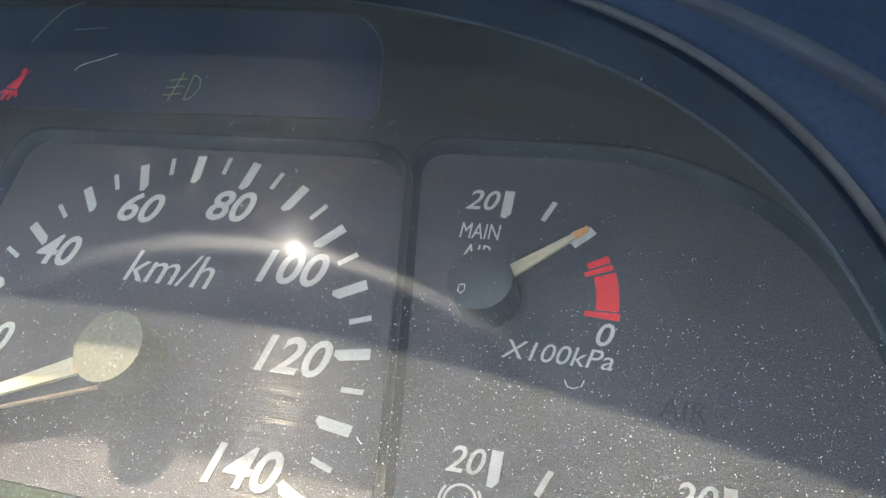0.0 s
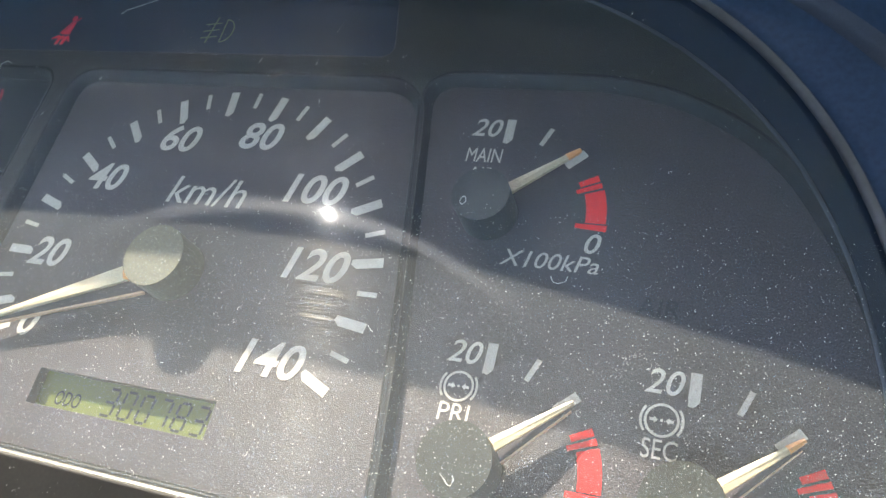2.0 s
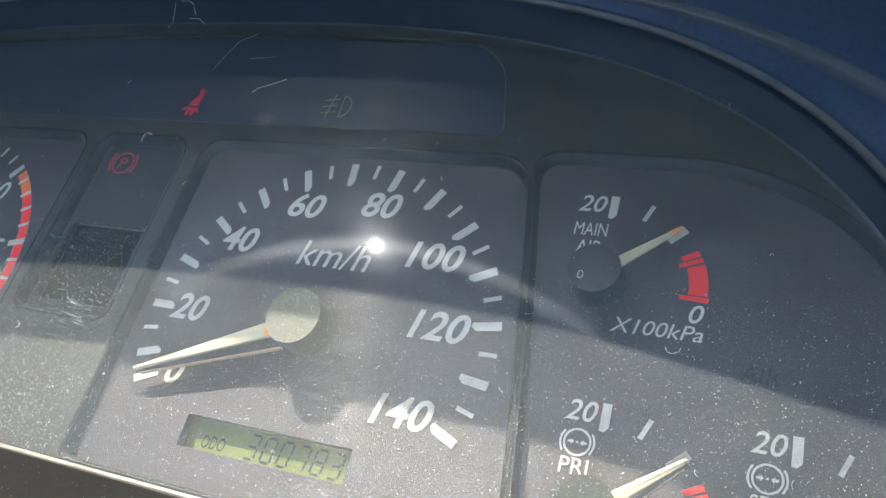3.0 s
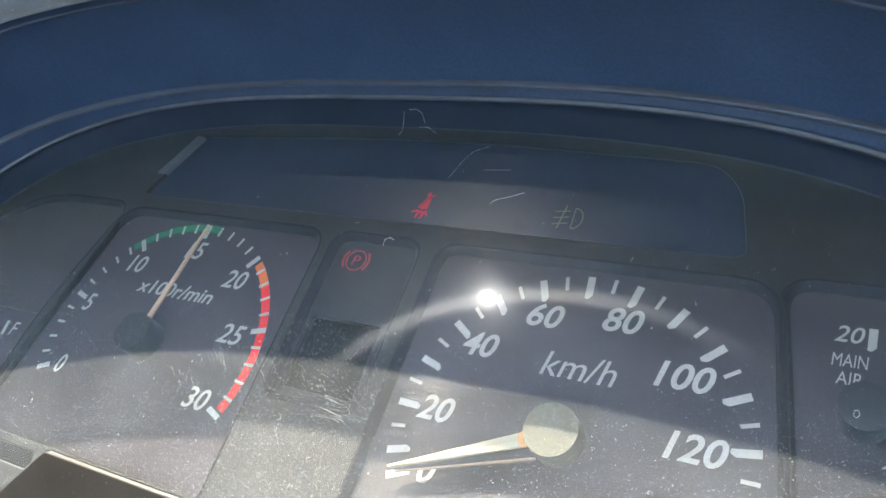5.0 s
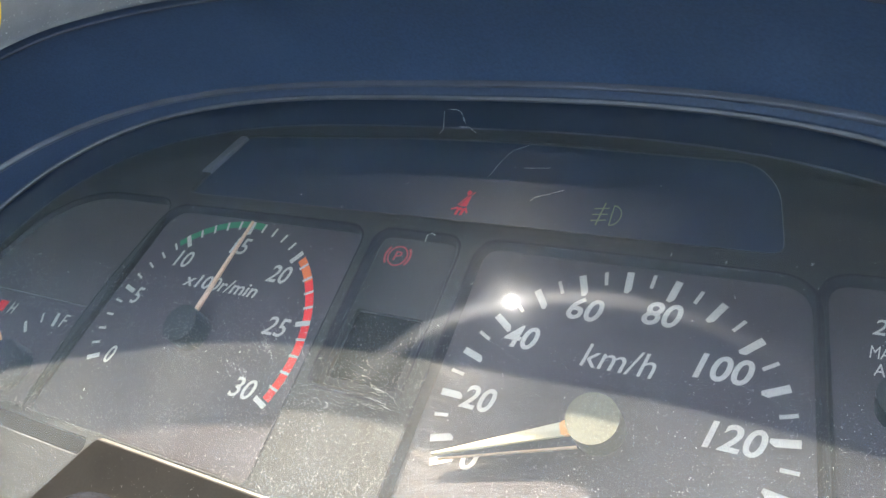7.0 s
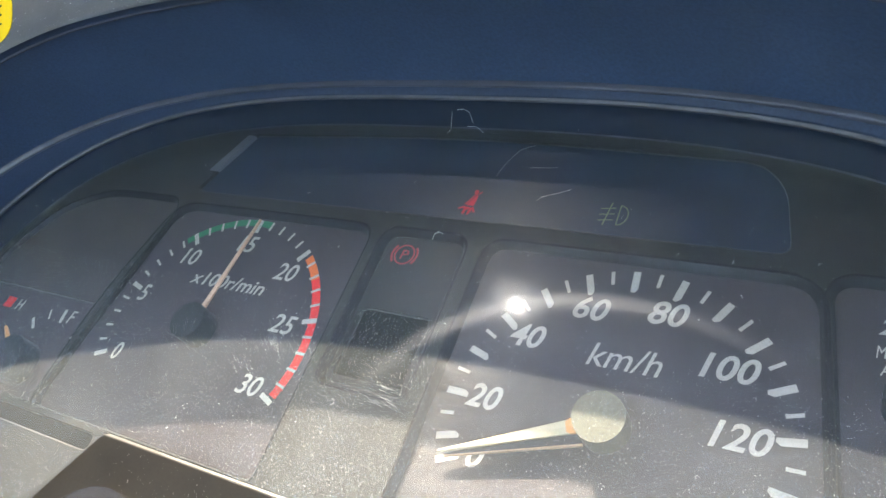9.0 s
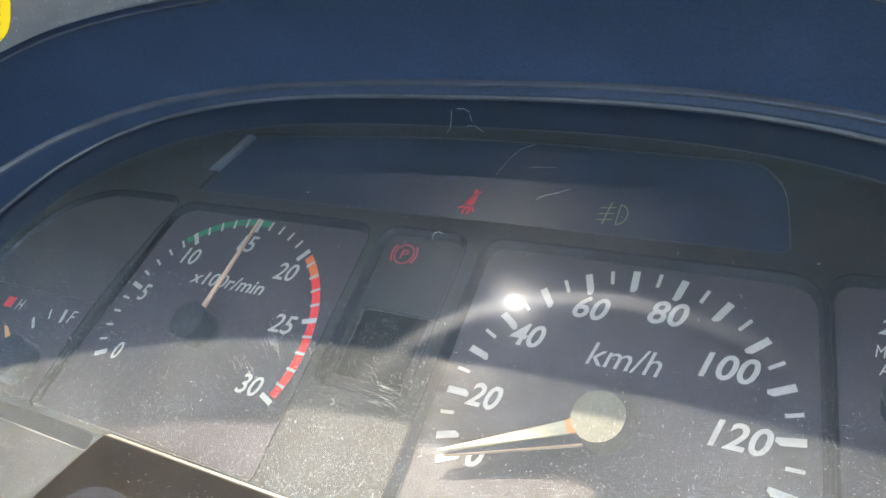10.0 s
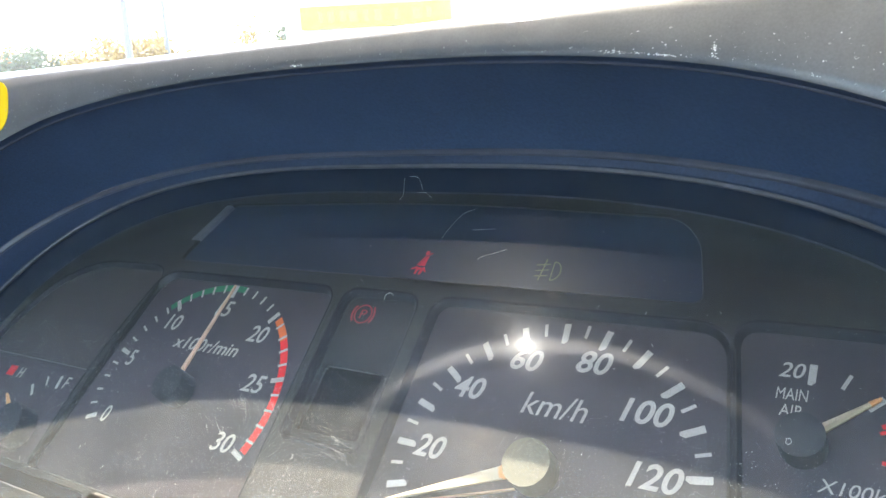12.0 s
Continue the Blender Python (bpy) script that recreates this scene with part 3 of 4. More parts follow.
# warning lamps
belt = hub(-64.6, 70.3, 1.05, 1.36, 1.44, soft=0)
slab([(-68.2, 64.6), (-65.0, 68.9), (-64.2, 69.2), (-66.2, 66.4), (-67.6, 64.5)], 1.36, 1.44, belt)
slab([(-67.2, 64.3), (-65.7, 66.3), (-63.6, 69.2), (-63.0, 68.6), (-63.4, 64.2)], 1.36, 1.44, belt)
slab([(-63.5, 69.5), (-63.2, 69.2), (-61.6, 70.4), (-61.8, 70.8)], 1.36, 1.44, belt)
slab([(-67.5, 63.9), (-70.6, 62.8), (-70.4, 62.3), (-67.0, 63.0)], 1.36, 1.44, belt)
slab([(-63.3, 63.8), (-61.6, 61.5), (-62.4, 61.3), (-64.3, 63.3)], 1.36, 1.44, belt)
slab([(-68.0, 60.3), (-66.8, 60.3), (-66.4, 62.2), (-64.8, 62.7), (-65.2, 63.6), (-67.4, 63.4)], 1.36, 1.44, belt)
slab([(-65.6, 60.3), (-64.3, 60.3), (-63.3, 63.4), (-64.6, 63.3), (-65.2, 62.0)], 1.36, 1.44, belt)
for v in belt.verts:
    v.co.x, v.co.y = (-65.4 + (v.co.x / MM + 65.4) * 0.76) * MM, (65.6 + (v.co.y / MM - 65.6) * 0.92) * MM
part("belt_warning", belt, LAMP_RED, lamp_strip, "lit red seat belt warning sign")
PX, PY = -83.0, 43.1
sign = loop_line(PX, PY, 3.7, 0.55)
for a0, a1 in ((50, 130), (230, 310)):
    ring(PX, PY, 4.5, 5.3, a0, a1, bm=sign)
letter = lettering("P", PX - 1.3, PY - 1.8, 2.9, 3.6, shear=0.05)
for b in (sign, letter):
    bmesh.ops.translate(b, verts=b.verts, vec=(0, 0, -0.42 * MM))
part("brake_warning", sign, LAMP_DULL, park_panel, "lit red parking brake sign")
part("brake_letter", letter, LAMP_DULL, park_panel)
fog = ring(-14.0, 66.0, 3.4, 3.75, 0, 180)
for v in fog.verts:
    v.co.x = -14.0 * MM + (v.co.x + 14.0 * MM) * 0.8
slab([(-14.2, 62.3), (-13.9, 62.3), (-13.9, 69.7), (-14.2, 69.7)], 0.06, 0.14, fog)
for k in (-1, 0, 1):
    slab([(-20.2, 65.6 + 2.2 * k), (-15.4, 66.2 + 2.2 * k), (-15.4, 66.5 + 2.2 * k), (-20.2, 65.9 + 2.2 * k)], 0.06, 0.14, fog)
slab([(-18.4, 62.0), (-18.0, 62.0), (-16.8, 70.4), (-17.2, 70.4)], 0.06, 0.14, fog)
bmesh.ops.translate(fog, verts=fog.verts, vec=(0, 0, 1.3 * MM))
part("fog_lamp_sign", fog, LAMP_DIM, lamp_strip, "unlit dull green fog lamp sign")

# clear cover
COVER_OUT = [q for q in arch(233.0, 100.0, low=-150, tight=True)[:-1] if q[0] < 0 or q[1] > -43] + [(139, -44.3), (-154, -44.3), (-169.5, -71.5), (-213, -150)]
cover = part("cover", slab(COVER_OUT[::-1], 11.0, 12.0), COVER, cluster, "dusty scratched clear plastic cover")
clean = bpy.data.materials.new("clean_clear_underside")
clean.use_nodes = True
clean.node_tree.nodes.clear()
c_out, c_clear = clean.node_tree.nodes.new("ShaderNodeOutputMaterial"), clean.node_tree.nodes.new("ShaderNodeBsdfTransparent")
clean.node_tree.links.new(c_clear.outputs[0], c_out.inputs[0])
cover.data.materials.append(clean)
for f in cover.data.polygons:
    f.material_index = 0 if f.normal.z > 0.5 else 1

# lower trim: a slanting light edge strip, the dark trim, its knob
bm = bmesh.new()
prof = [(-43.0, 0.2), (-43.25, 2.6), (-43.45, 3.2), (-43.9, 3.5), (-44.4, 0.2)]
for x in (-163.0, 152.0):
    for y, z in prof:
        bm.verts.new((x * MM, y * MM, z * MM))
bm.verts.ensure_lookup_table()
for i in range(5):
    j = (i + 1) % 5
    bm.faces.new([bm.verts[k] for k in (i, j, 5 + j, 5 + i)])
bm.faces.new([bm.verts[k] for k in range(5)]), bm.faces.new([bm.verts[k] for k in range(9, 4, -1)])
bmesh.ops.recalc_face_normals(bm, faces=bm.faces)
part("lower_edge", bm, EDGE, cluster, "light shiny edge strip")
trim = slab([(-236, -150), (152, -150), (152, -43.9), (-163.5, -43.9), (-165.5, -46), (-172.5, -57), (-186, -74)], -40.0, 0.0, bevel=0.7)
for v in trim.verts:
    v.co.z += 4.3 * MM + 0.05 * (v.co.y + 43.9 * MM)
part("lower_trim", trim, LOWER, cluster, "dark brown trim falling away under the dials")
# upright border of the trim against the dash panel
part("trim_border", slab([(-165.6, -43.6), (-181.2, -70), (-223.2, -150), (-221.0, -150), (-179.2, -70), (-163.6, -43.6)], -24.0, 2.2, bevel=0.3), BEZEL, cluster, "grained edge beside the trim")
knob = hub(-144, -83.0, 24, -4.0, 7.0, soft=3.0)
part("trip_knob", knob, material("black_gloss_knob", (0.03, 0.031, 0.034), 0.2, grain=0.15, blot=0.2, coat=0.5), cluster, "black shiny round knob")

# ---- hood ----
hood = tagged(new("dashboard_hood"), "dark moulded hood arching over the instrument cluster", "dashboard", kind="structure")
hood.matrix_world = SEAT
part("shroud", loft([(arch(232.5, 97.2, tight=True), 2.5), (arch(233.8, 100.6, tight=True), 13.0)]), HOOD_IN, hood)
# lighter strip laid on the joint in place of its highlight
part("seam", loft([(arch(232.4, 97.1, tight=True), 2.62), (arch(232.0, 96.8, tight=True), 3.0), (arch(231.6, 96.5, tight=True), 2.61)]), RIDGE, hood, "thin lighter strip for the highlight round the mask")
part("rim", loft([(arch(233.8, 100.6, tight=True), 13.0), (arch(233.3, 100.1, tight=True), 13.8), (arch(233.7, 100.5, tight=True), 14.5), (arch(234.8, 101.2, tight=True), 14.8)]), RIM, hood, "worn shiny edge strip")
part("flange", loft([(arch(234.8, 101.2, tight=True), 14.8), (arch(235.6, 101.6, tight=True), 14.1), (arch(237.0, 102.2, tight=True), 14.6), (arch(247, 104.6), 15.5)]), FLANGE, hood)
part("ridge", loft([(arch(247, 104.6), 15.5), (arch(249.6, 105.3), 15.2), (arch(250.8, 105.9), 15.7), (arch(251.6, 106.4), 17.2)]), RIDGE, hood, "smooth outer ridge")
LIP_MID = -83.0
LIP_LINE = arch(250, 102.5, p=2.6, mid=LIP_MID)


def lip_z(x):
    """The lip's distance out of the dial plane; it dips a little to the right."""
    return 65.0 - 0.018 * (x + 60.0) - 2.0 * max(0.0, (x - 40.0) / 40.0) ** 1.5 - 3.6 * max(0.0, (-228.0 - x) / 50.0) ** 1.5


def shifted(points, z):
    """Hood outlines that follow the lip's dip, the more the nearer they are to it."""
    return [(x, y, z + (lip_z(x) - 65.0) * min(max((z - 17.0) / 48.0, 0.0), 1.0)) for x, y in points]


def skin(rows):
    bm = bmesh.new()
    grid = [[bm.verts.new((x * MM, y * MM, z * MM)) for x, y, z in row] for row in rows]
    for A, B in zip(grid, grid[1:]):
        for i in range(len(A) - 1):
            bm.faces.new((A[i], A[i + 1], B[i + 1], B[i]))
    bmesh.ops.recalc_face_normals(bm, faces=bm.faces)
    for f in bm.faces:
        f.smooth = True
    return bm


BEAD = [(arch(250.9, 103.6, p=2.6, mid=LIP_MID), 60.8), (arch(250.1, 102.8, p=2.6, mid=LIP_MID), 61.5), (arch(250.7, 103.3, p=2.6, mid=LIP_MID), 62.2)]
part("inner_wall", skin([shifted(o, z) for o, z in ((arch(251.6, 106.4), 17.2), (arch(252.6, 107.6, p=2.75), 28), (arch(252.4, 106.8, p=2.7), 45), BEAD[0])]), HOOD, hood)
part("bead", skin([shifted(o, z) for o, z in BEAD]), RIDGE, hood, "thin shiny bead inside the lip")
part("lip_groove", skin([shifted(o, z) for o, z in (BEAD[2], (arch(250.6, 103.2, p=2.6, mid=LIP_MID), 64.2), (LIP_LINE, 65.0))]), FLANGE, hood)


def fascia(top_sum, parts, flare=0.30):
    """The panel that rises from the hood's lip to the level top of the dash: a list of rows of points."""
    rows = []
    for f, inset in parts:
        row = []
        for x, y in LIP_LINE:
            u, z = x - LIP_MID, lip_z(x)
            k = max(top_sum - (y + z), 0.0) / 2.85 * f
            spread = 1 + flare * f * min(abs(u) / 250.0, 1.0) ** 4
            row.append((LIP_MID + u * spread, y + 1.84 * k + inset * 0.707, z + 1.01 * k - inset * 0.707))
        rows.append(row)
    return rows


part("lip", skin(fascia(183.5, [(0, 0), (0.04, -0.5), (0.10, -0.7), (0.3, -0.5), (0.7, -0.3), (0.86, 0.4), (0.95, 2.0), (1.0, 5.0), (1.02, 12.0), (1.02, 60.0), (1.0, 160.0), (0.97, 420.0)])), LIP, hood, "dusty grey panel rising to the top of the dash")

# ---- dust ----


def flakes(count, spot, size0, size1, fibres=0, fewer=4):
    """Loose specks and short bent fibres; spot() gives a place in mm."""
    verts, faces = [], []
    for _ in range(count):
        x, y, z = spot()
        r = (size0 + (size1 - size0) * random.random() ** fewer)
        a = random.random() * 6.28
        n = len(verts)
        for k in range(4):
            q = r * (0.5 + 0.7 * random.random())
            verts.append(((x + q * math.cos(a + k * 1.57)) * MM, (y + q * math.sin(a + k * 1.57)) * MM, z * MM))
        verts.append((x * MM, y * MM, (z + r * 0.7) * MM))
        faces += [(n, n + 1, n + 4), (n + 1, n + 2, n + 4), (n + 2, n + 3, n + 4), (n + 3, n, n + 4)]
    for _ in range(fibres):
        x, y, z = spot()
        a, bend, w = random.random() * 6.28, random.uniform(-0.9, 0.9), random.uniform(0.02, 0.04)
        step = random.uniform(0.08, 0.30)
        n = len(verts)
        for k in range(7):
            px, py = -math.sin(a) * w, math.cos(a) * w
            verts += [((x + px) * MM, (y + py) * MM, z * MM), ((x - px) * MM, (y - py) * MM, z * MM), (x * MM, y * MM, (z + w * 1.6) * MM)]
            x, y, a = x + math.cos(a) * step, y + math.sin(a) * step, a + bend
        for k in range(6):
            i = n + 3 * k
            faces += [(i, i + 3, i + 5, i + 2), (i + 1, i + 2, i + 5, i + 4)]
    return verts, faces


def loose(name, data, label):
    """One object of uncountable small bits on the cluster or its hood."""
    me = bpy.data.meshes.new(name)
    me.from_pydata([tuple(v) for v in data[0]], [], data[1])
    me.materials.append(DUST)
    ob = tagged(new(name, me), label, "dust", kind="stuff")
    ob.matrix_world = SEAT
    return ob


def strokes(lines, z, w):
    """Fine bent fibres and scratches through a few places."""
    verts, faces = [], []
    for pts in lines:
        path = []
        for (ax, ay), (bx, by) in zip(pts, pts[1:]):
            path += [(ax + (bx - ax) * k / 5, ay + (by - ay) * k / 5) for k in range(5)]
        path.append(pts[-1])
        n = len(verts)
        for k, (x, y) in enumerate(path):
            q, r = path[min(k + 1, len(path) - 1)], path[max(k - 1, 0)]
            d = Vector((q[0] - r[0], q[1] - r[1])).normalized()
            ww = w * (0.5 + 0.7 * random.random())
            verts += [((x - d.y * ww) * MM, (y + d.x * ww) * MM, z * MM), ((x + d.y * ww) * MM, (y - d.x * ww) * MM, z * MM), (x * MM, y * MM, (z + ww * 1.5) * MM)]
        for k in range(len(path) - 1):
            i = n + 3 * k
            faces += [(i, i + 3, i + 5, i + 2), (i + 1, i + 2, i + 5, i + 4)]
    return verts, faces


def on_cover():
    while True:
        x, y = random.uniform(-310, 140), 98 - 142.2 * random.random() ** 0.62
        if abs((x + 85) / 230) ** 2.8 + abs(max(y + 60, 0) / 158) ** 2.8 < 1:
            return x, y, 12.02


loose("cover_dust", flakes(26000, on_cover, 0.015, 0.085, 60), "pale dust specks and lint on the clear cover")


# grit kept to the sunlit band, so that band stays brighter
def in_the_light():
    while True:
        x, y, z = on_cover()
        if y < 16:
            return x, y, z


loose("cover_grit", flakes(27000, in_the_light, 0.038, 0.112, 24, 2.6), "coarser pale dust on the lower part of the clear cover")


def on_drivers_side():
    """Thicker dust over the rev counter and the plate beside it, in drifts."""
    while True:
        x, y, z = in_the_light()
        drift = 0.5 + 0.5 * math.sin(x * 0.11 + 1.4) * math.sin(y * 0.23 + x * 0.05)
        if x < -48 and random.random() < 0.25 + 0.75 * drift:
            return x, y, z


loose("cover_speckle", flakes(9000, on_drivers_side, 0.05, 0.15, 30, 2.4), "thicker pale specks over the rev counter side of the cover")
LINT = [
    [(-81.0, 96.4), (-79.2, 91.4), (-78.1, 88.2), (-78.8, 86.3)],
    [(-79.4, 97.2), (-76.4, 97.4), (-73.9, 96.1), (-70.5, 91.2)],
    [(-72.3, 89.7), (-68.5, 89.7), (-64.8, 87.2)],
    [(-36.4, 61.6), (-35.3, 63.1), (-31.3, 64.6), (-26.8, 66.6)],
    [(-66.3, 43.1), (-66.5, 45.3), (-65.1, 46.3), (-63.4, 45.6)],
    [(83.9, 3.8), (84.4, 2.8), (85.3, 2.6), (86.5, 3.1), (86.8, 4.1)],
    [(64.3, 17.6), (65.3, 17.9), (65.6, 16.9), (65.0, 16.1), (64.4, 16.6), (64.5, 17.4)],
    [(-76.1, -14.3), (-75.1, -14.6), (-74.8, -15.6), (-75.7, -16.1)],
]
loose("cover_lint", strokes(LINT, 12.02, 0.06), "curled pale fibres stuck to the clear cover")
HUB_FIBRE = [[(71.7, -31.3), (72.6, -32.1), (73.3, -32.8), (73.9, -32.9), (74.2, -31.9), (73.8, -31.3)]]
loose("hub_lint", strokes(HUB_FIBRE, 8.52, 0.09), "curled pale fibre on a needle hub")
# scratches as pale matt strokes: their glint is put into the colour
WIPES = []
for k in range(13):
    x, y, w = -111.2 + 2.07 * k + random.uniform(-1, 1), 3.1 - 0.41 * k + random.uniform(-2.2, 2.2), random.uniform(2.2, 5.2)
    WIPES.append([(x, y), (x + w * 0.5, y - w * 0.42), (x + w, y - w * 0.9)])
for cx, cy, count, slope in ((-108.5, -1.5, 16, -0.85), (-114.0, -11.5, 9, -0.8), (-60.0, -9.5, 20, -0.12)):
    for k in range(count):
        x, y, w = cx + random.gauss(0, 2.6), cy + random.gauss(0, 2.2), random.uniform(1.5, 5.5)
        WIPES.append([(x - w / 2, y - slope * w / 2), (x, y + random.uniform(-0.1, 0.1)), (x + w / 2, y + slope * w / 2)])
loose("wiping_scratch", strokes(WIPES, 12.01, 0.016), "fine slanting wiping scratches on the clear cover, drawn pale for their glint")
SCRATCHES = [[(-53.5, 69.8), (-51.3, 76.1), (-48.6, 80.8), (-43.7, 83.1)], [(-43.1, 73.8), (-33.7, 74.5)]]
loose("cover_scratch", strokes(SCRATCHES, 12.01, 0.032), "fine pale scratches on the clear cover")


def on_smudge():
    """A dried drop, as a broken ring of grains."""
    a = random.uniform(-0.4, 3.6)
    r = random.gauss(3.0, 0.45)
    return 100.3 + r * math.cos(a), -11.0 + r * math.sin(a), 12.02


loose("dried_drop", flakes(300, on_smudge, 0.012, 0.08), "dried pale drop mark on the clear cover")


def on_lip():
    rows = fascia(183.5, [(0.06, -0.75), (0.5, -0.45)])
    i, f, g = random.randrange(14, len(rows[0]) - 15), random.random() ** 2, random.random()
    a, b, c = (Vector(rows[k][i + d]) for k, d in ((0, 0), (1, 0), (0, 1)))
    return a + (b - a) * f + (c - a) * g


def on_chip():
    """Crumbs of dry dirt caught along the lip, in a few patches."""
    centre, spread, low, high = random.choice(((17.0, 3.2, 0.0, 0.10), (30.5, 3.4, 0.0, 0.06), (43.2, 0.5, 0.05, 0.42), (-99.0, 1.8, 0.0, 0.16)))
    rows = fascia(183.5, [(0.06, -0.75), (0.5, -0.45)])
    x = random.gauss(centre, spread)
    i = min(range(len(rows[0])), key=lambda k: abs(rows[0][k][0] - x) if rows[0][k][1] > 60 else 1e9)
    a, b = Vector(rows[0][i]), Vector(rows[1][i])
    j = i + 1 if rows[0][i][0] < x else i - 1
    c = Vector(rows[0][j])
    return a + (c - a) * abs((x - a.x) / ((c - a).x or 1.0)) + (b - a) * random.uniform(low, high)


def on_trim():
    x, y = random.uniform(-160, 120), random.uniform(-95, -46)
    return x, y, 4.32 + 0.05 * (y + 43.9)


def on_lower_bezel():
    y = random.uniform(-100, -53)
    return random.uniform(-300, -172 + 0.56 * (y + 53)), y, 2.62


loose("lip_dirt", flakes(150, on_chip, 0.10, 0.42, 6, 2), "pale crumbs of dry dirt along the hood edge")
loose("trim_dust", flakes(5000, on_trim, 0.015, 0.16, 40), "pale dust specks on the dark lower trim")
loose("bezel_dust", flakes(14000, on_lower_bezel, 0.02, 0.15, 20), "pale dust specks on the lower dash panel")
loose("hood_dust", flakes(900, on_lip, 0.04, 0.30, 90, 5), "pale dust and lint along the hood edge")

# yellow sticker on the panel beside the hood
spot = Vector((-269.9, 85.2, 74.1))
face = Vector((0.140, -0.414, 0.900)).normalized()
sticker = tagged(new("warning_sticker"), "round-cornered yellow warning sticker on the grey dash panel", "sticker")
sticker.matrix_world = SEAT @ Matrix.Translation((spot + face * 0.45) * MM) @ face.to_track_quat("Z", "Y").to_matrix().to_4x4()
part("sheet", slab(rounded([(-12, -13), (12, -13), (12, 13), (-12, 13)], [11, 11, 11, 11]), 0.0, 0.3), YELLOW, sticker)
for k in range(3):
    part("print_bar", slab([(-8, -5 + k * 4), (6.4, -5 + k * 4), (6.4, -4 + k * 4), (-8, -4 + k * 4)], 0.3, 0.36), BLACK, sticker)

# windscreen, dusty and raked
bm = bmesh.new()
for x in (-1.7, 0.7):
    for y, z in ((0.66, 1.99), (0.03, 2.83), (0.036, 2.834), (0.666, 1.994)):
        bm.verts.new((x, y, z))
bm.verts.ensure_lookup_table()
for f in ((0, 1, 2, 3), (7, 6, 5, 4), (0, 4, 5, 1), (1, 5, 6, 2), (2, 6, 7, 3), (3, 7, 4, 0)):
    bm.faces.new([bm.verts[k] for k in f])
bmesh.ops.recalc_face_normals(bm, faces=bm.faces)
pane = bpy.data.materials.new("dusty_windscreen_glass")
pane.use_nodes = True
pn, pl = pane.node_tree.nodes, pane.node_tree.links
pn.clear()
p_out, p_clear, p_film, p_gloss = pn.new("ShaderNodeOutputMaterial"), pn.new("ShaderNodeBsdfTransparent"), pn.new("ShaderNodeBsdfTranslucent"), pn.new("ShaderNodeBsdfAnisotropic")
p_noise, p_range, p_a, p_b = pn.new("ShaderNodeTexNoise"), pn.new("ShaderNodeMapRange"), pn.new("ShaderNodeMixShader"), pn.new("ShaderNodeMixShader")
p_gloss.inputs["Roughness"].default_value = 0.02
p_noise.inputs["Scale"].default_value, p_noise.inputs["Detail"].default_value = 9.0, 6
p_range.inputs["To Min"].default_value, p_range.inputs["To Max"].default_value = 0.010, 0.016
p_a.inputs[0].default_value = 0.04
p_clear.inputs[0].default_value = (0.80, 0.81, 0.79, 1)
pl.new(p_noise.outputs["Fac"], p_range.inputs["Value"]), pl.new(p_range.outputs[0], p_b.inputs[0])
pl.new(p_clear.outputs[0], p_a.inputs[1]), pl.new(p_gloss.outputs[0], p_a.inputs[2])
pl.new(p_a.outputs[0], p_b.inputs[1]), pl.new(p_film.outputs[0], p_b.inputs[2]), pl.new(p_b.outputs[0], p_out.inputs[0])
tagged(part("windscreen", bm, pane, None), "dusty raked windscreen over the dash", "window", kind="structure")

# ---- outside ----
bm = bmesh.new()
bmesh.ops.create_grid(bm, x_segments=8, y_segments=8, size=900)
tagged(part("ground", bm, material("asphalt", (0.05, 0.05, 0.05), 0.9, grain=0.3, scale=40, blot=0.2, blot_scale=0.5), None), "grey asphalt yard reaching the horizon", "ground", kind="structure")


def bearing(az, dist, z=0.0):
    return pose(dist * math.sin(radians(az)), dist * math.cos(radians(az)), z, 0, 0, -az)


def box(x0, x1, y0, y1, z0, z1, bm=None):
    bm = bm or bmesh.new()
    vs = [bm.verts.new((x, y, z)) for x in (x0, x1) for y in (y0, y1) for z in (z0, z1)]
    for f in ((0, 1, 3, 2), (4, 6, 7, 5), (0, 4, 5, 1), (2, 3, 7, 6), (0, 2, 6, 4), (1, 5, 7, 3)):
        bm.faces.new([vs[k] for k in f])
    bmesh.ops.recalc_face_normals(bm, faces=bm.faces)
    return bm


CREAM = material("cream_wall", (0.50, 0.47, 0.41), 0.8, blot=0.1, blot_scale=0.6, grain=0.05, scale=8)
SIGN = material("yellow_sign", (0.52, 0.40, 0.015), 0.6, blot=0.05, blot_scale=1)
SIGN_BAR = material("dark_yellow_bar", (0.22, 0.19, 0.03), 0.6)
GLASS = material("dark_window", (0.05, 0.06, 0.07), 0.1)
ROOF = material("grey_roof", (0.25, 0.25, 0.25), 0.8, blot=0.1, blot_scale=1)
STEEL = material("grey_steel", (0.14, 0.13, 0.12), 0.5)
BARK = material("bark", (0.10, 0.07, 0.05), 0.9, grain=0.3, scale=20)

house = tagged(new("building"), "cream roadside building with a yellow sign band", "building")
house.matrix_world = bearing(-35, 45)
part("wall", box(-6.5, 30, 0, 12, 0, 8.6), CREAM, house)
part("roof", box(-6.9, 30.4, -0.4, 12.4, 8.6, 8.95), ROOF, house, "flat grey roof edge")
board = part("sign_board", box(-5.6, 2.8, -0.25, 0.0, 6.7, 7.9), SIGN, house, "yellow sign board")
for x, w in ((-4.6, 0.25), (-4.1, 0.4), (-3.4, 0.3), (-2.9, 0.45), (-2.1, 0.3), (-1.5, 0.4), (-0.4, 0.25), (0.6, 0.5), (1.4, 0.3)):
    part("sign_bar", box(x, x + w, -0.28, -0.25, 7.0, 7.6), SIGN_BAR, board)
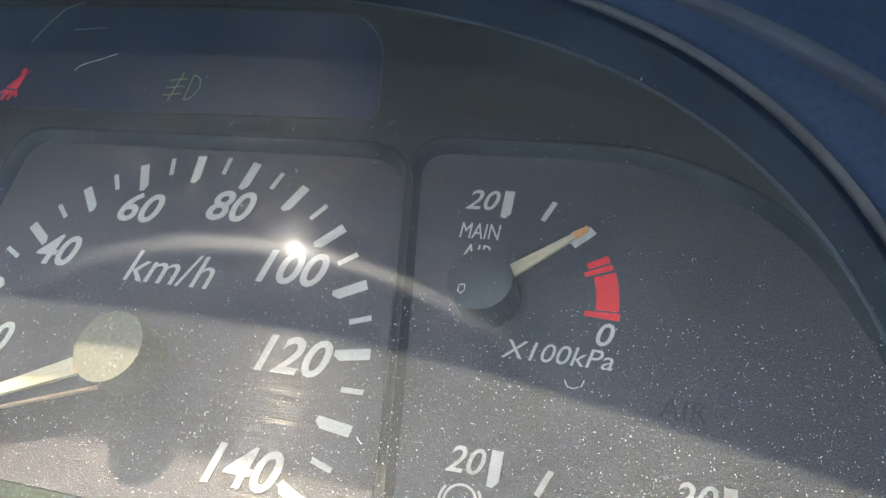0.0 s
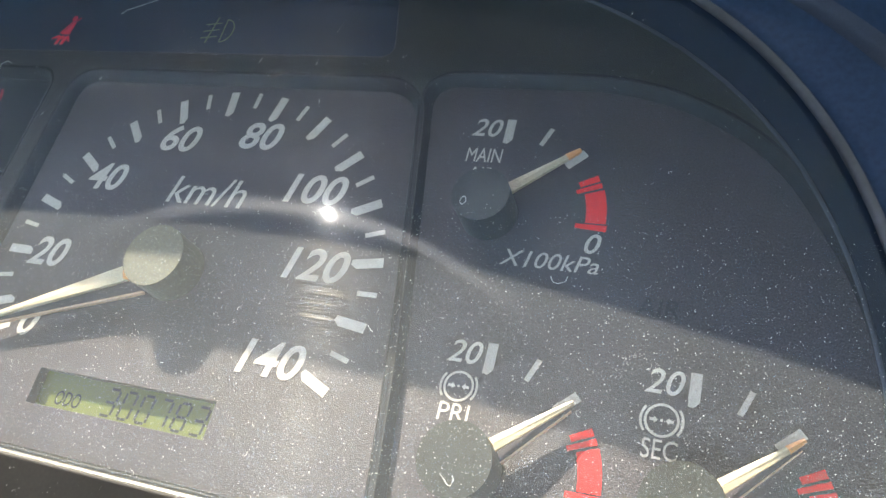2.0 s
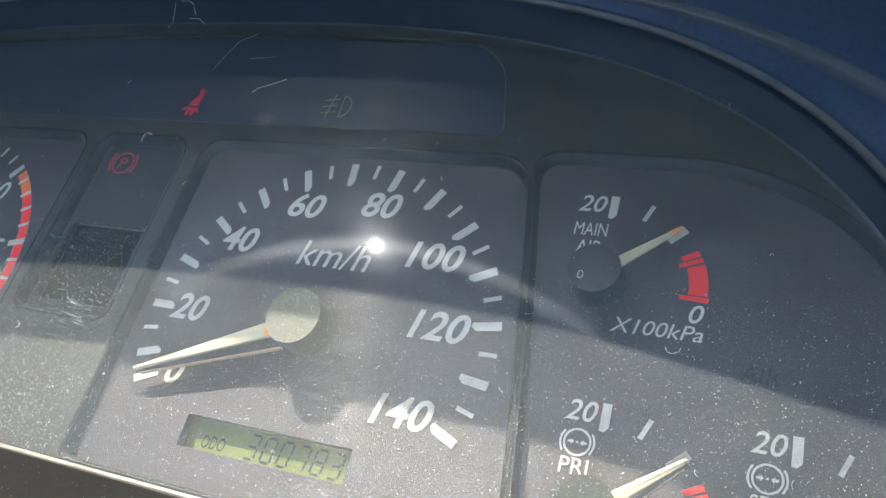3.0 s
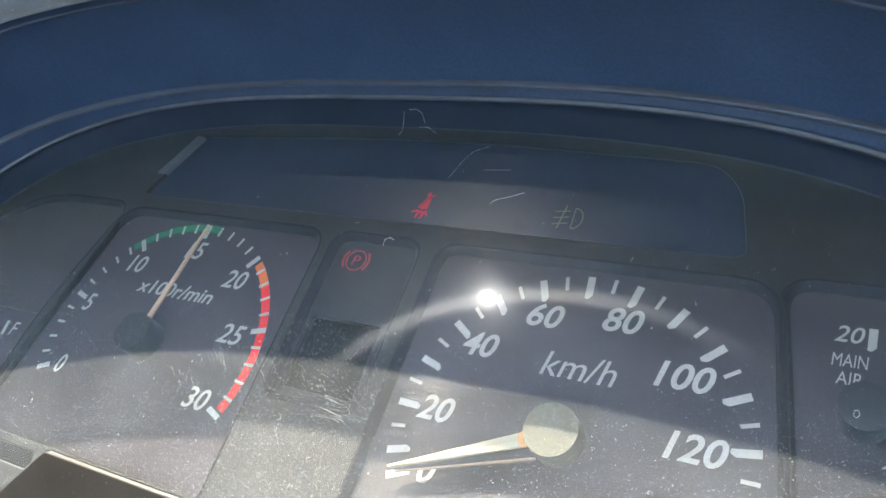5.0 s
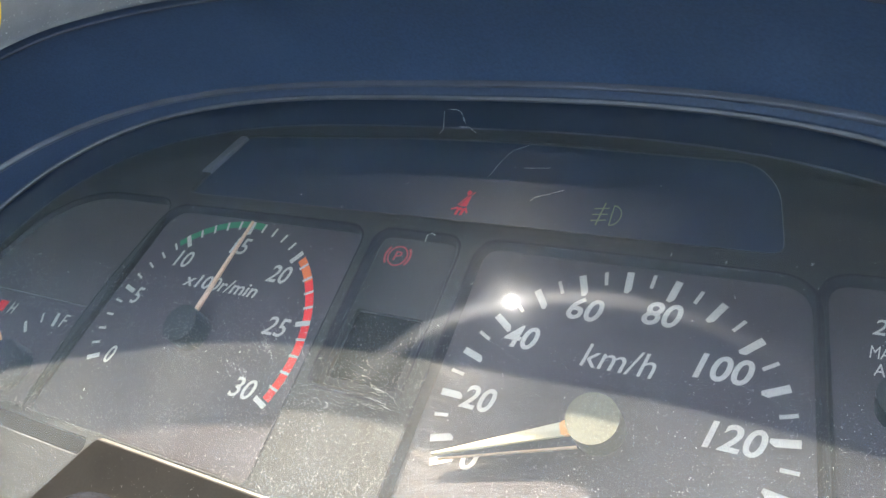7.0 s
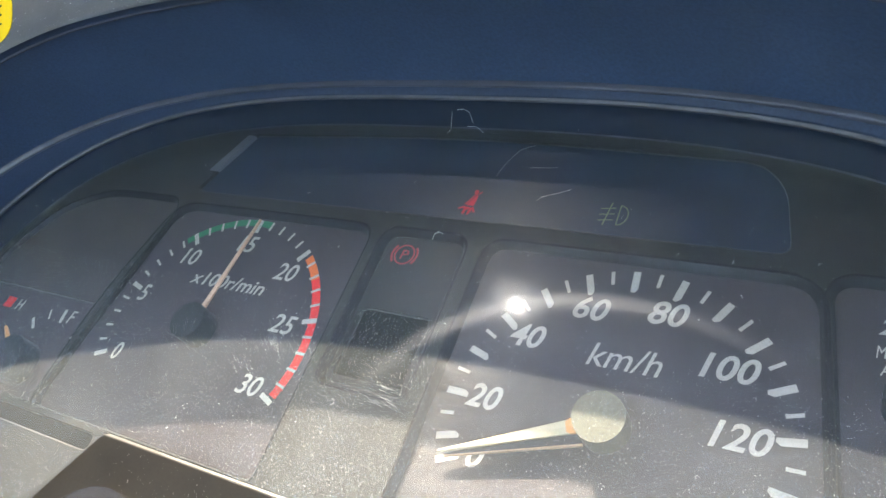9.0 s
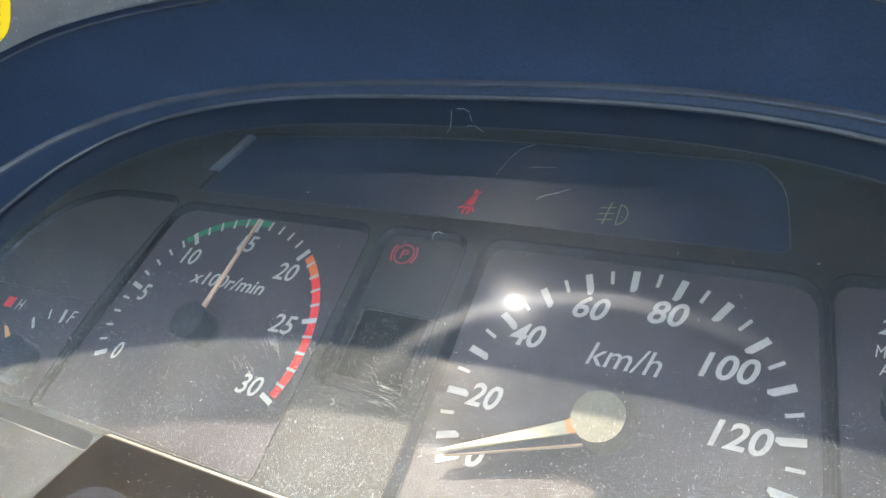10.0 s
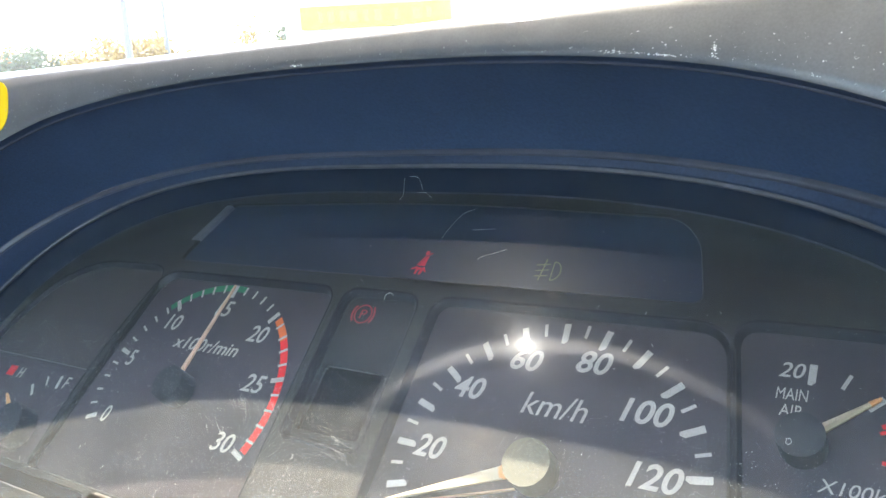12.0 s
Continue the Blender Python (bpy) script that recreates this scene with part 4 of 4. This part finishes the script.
for k in range(8):
    w = part("window", box(-5 + k * 4, -2.4 + k * 4, -0.03, 0.05, 1.0, 3.0), GLASS, house)
    part("window_frame", box(-5.08 + k * 4, -2.32 + k * 4, -0.02, 0.03, 0.9, 3.1), STEEL, w)


bm = bmesh.new()
rows = []
for k in range(61):
    az = -95 + k * 1.6
    top = 40 + 16 * noise.noise(Vector((k * 0.11, 3.0, 0))) + 5 * noise.noise(Vector((k * 0.45, 7.0, 0)))
    rows.append([bm.verts.new((r * math.sin(radians(az)), r * math.cos(radians(az)), z)) for r, z in ((480, -1), (520, top * 0.6), (580, top), (700, -1))])
for A, B in zip(rows, rows[1:]):
    for i in range(3):
        bm.faces.new((A[i], B[i], B[i + 1], A[i + 1]))
bmesh.ops.recalc_face_normals(bm, faces=bm.faces)
for f in bm.faces:
    f.smooth = True
# distance haze is mixed into the hills' blue-grey colour
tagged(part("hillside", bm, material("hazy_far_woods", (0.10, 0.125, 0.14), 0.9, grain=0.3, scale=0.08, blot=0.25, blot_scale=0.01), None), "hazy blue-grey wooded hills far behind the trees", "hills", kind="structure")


def post(az, dist, height):
    p = tagged(new("utility_pole"), "tall grey steel utility pole beside the road", "pole", group="utility poles")
    p.matrix_world = bearing(az, dist)
    bm = bmesh.new()
    bmesh.ops.create_cone(bm, cap_ends=True, segments=12, radius1=0.22, radius2=0.13, depth=height, matrix=Matrix.Translation((0, 0, height / 2)))
    part("shaft", bm, STEEL, p)
    part("crossarm", box(-0.9, 0.9, -0.06, 0.06, height - 1.0, height - 0.85), STEEL, p)


post(-53.7, 45, 13)
post(-51.2, 62, 14)


def tree(az, dist, height, leaf):
    t = tagged(new("tree"), "autumn tree with an uneven orange and green crown", "tree", group="trees along the road")
    t.matrix_world = bearing(az, dist)
    bm = bmesh.new()
    bmesh.ops.create_cone(bm, cap_ends=True, segments=8, radius1=0.22, radius2=0.09, depth=height * 0.6, matrix=Matrix.Translation((0, 0, height * 0.3)))
    for k in range(6):
        a = k * 1.1
        end = Vector((math.cos(a) * height * 0.22, math.sin(a) * height * 0.22, height * (0.55 + 0.06 * k)))
        start = Vector((0, 0, height * (0.3 + 0.04 * k)))
        m = Matrix.Translation((start + end) / 2) @ (end - start).to_track_quat("Z", "Y").to_matrix().to_4x4()
        bmesh.ops.create_cone(bm, cap_ends=True, segments=6, radius1=0.09, radius2=0.03, depth=(end - start).length, matrix=m)
    part("trunk", bm, BARK, t)
    bm = bmesh.new()
    for _ in range(26):
        c = Vector((random.gauss(0, 1), random.gauss(0, 1), random.gauss(0, 1))) * height * 0.13 + Vector((0, 0, height * 0.68))
        for _ in range(150):
            q = c + Vector((random.gauss(0, 1), random.gauss(0, 1), random.gauss(0, 1))) * height * 0.055
            r = Euler((random.random() * 6, random.random() * 6, 0)).to_matrix()
            s = height * 0.021
            vs = [bm.verts.new(q + r @ Vector(v) * s) for v in ((-1, 0, 0), (0, -0.6, 0.1), (1, 0, 0), (0, 0.6, 0.1))]
            bm.faces.new(vs)
    part("crown", bm, leaf, t)


LEAVES = [material("orange_leaves", (0.27, 0.13, 0.035), 0.7, grain=0.3, scale=3), material("yellow_leaves", (0.28, 0.18, 0.045), 0.7, grain=0.3, scale=3), material("green_leaves", (0.09, 0.105, 0.05), 0.7, grain=0.3, scale=3)]
for k, (az, dist, height) in enumerate(((-64.5, 70, 9.2), (-61.6, 75, 9.0), (-59.2, 68, 7.9), (-57.0, 72, 9.0), (-55.0, 66, 8.6), (-52.4, 64, 9.2), (-47.5, 78, 9.4), (-44.0, 70, 9.6), (-42.4, 58, 8.2))):
    tree(az, dist, height, LEAVES[(0, 0, 2, 1, 1, 1, 0, 1, 2)[k]])
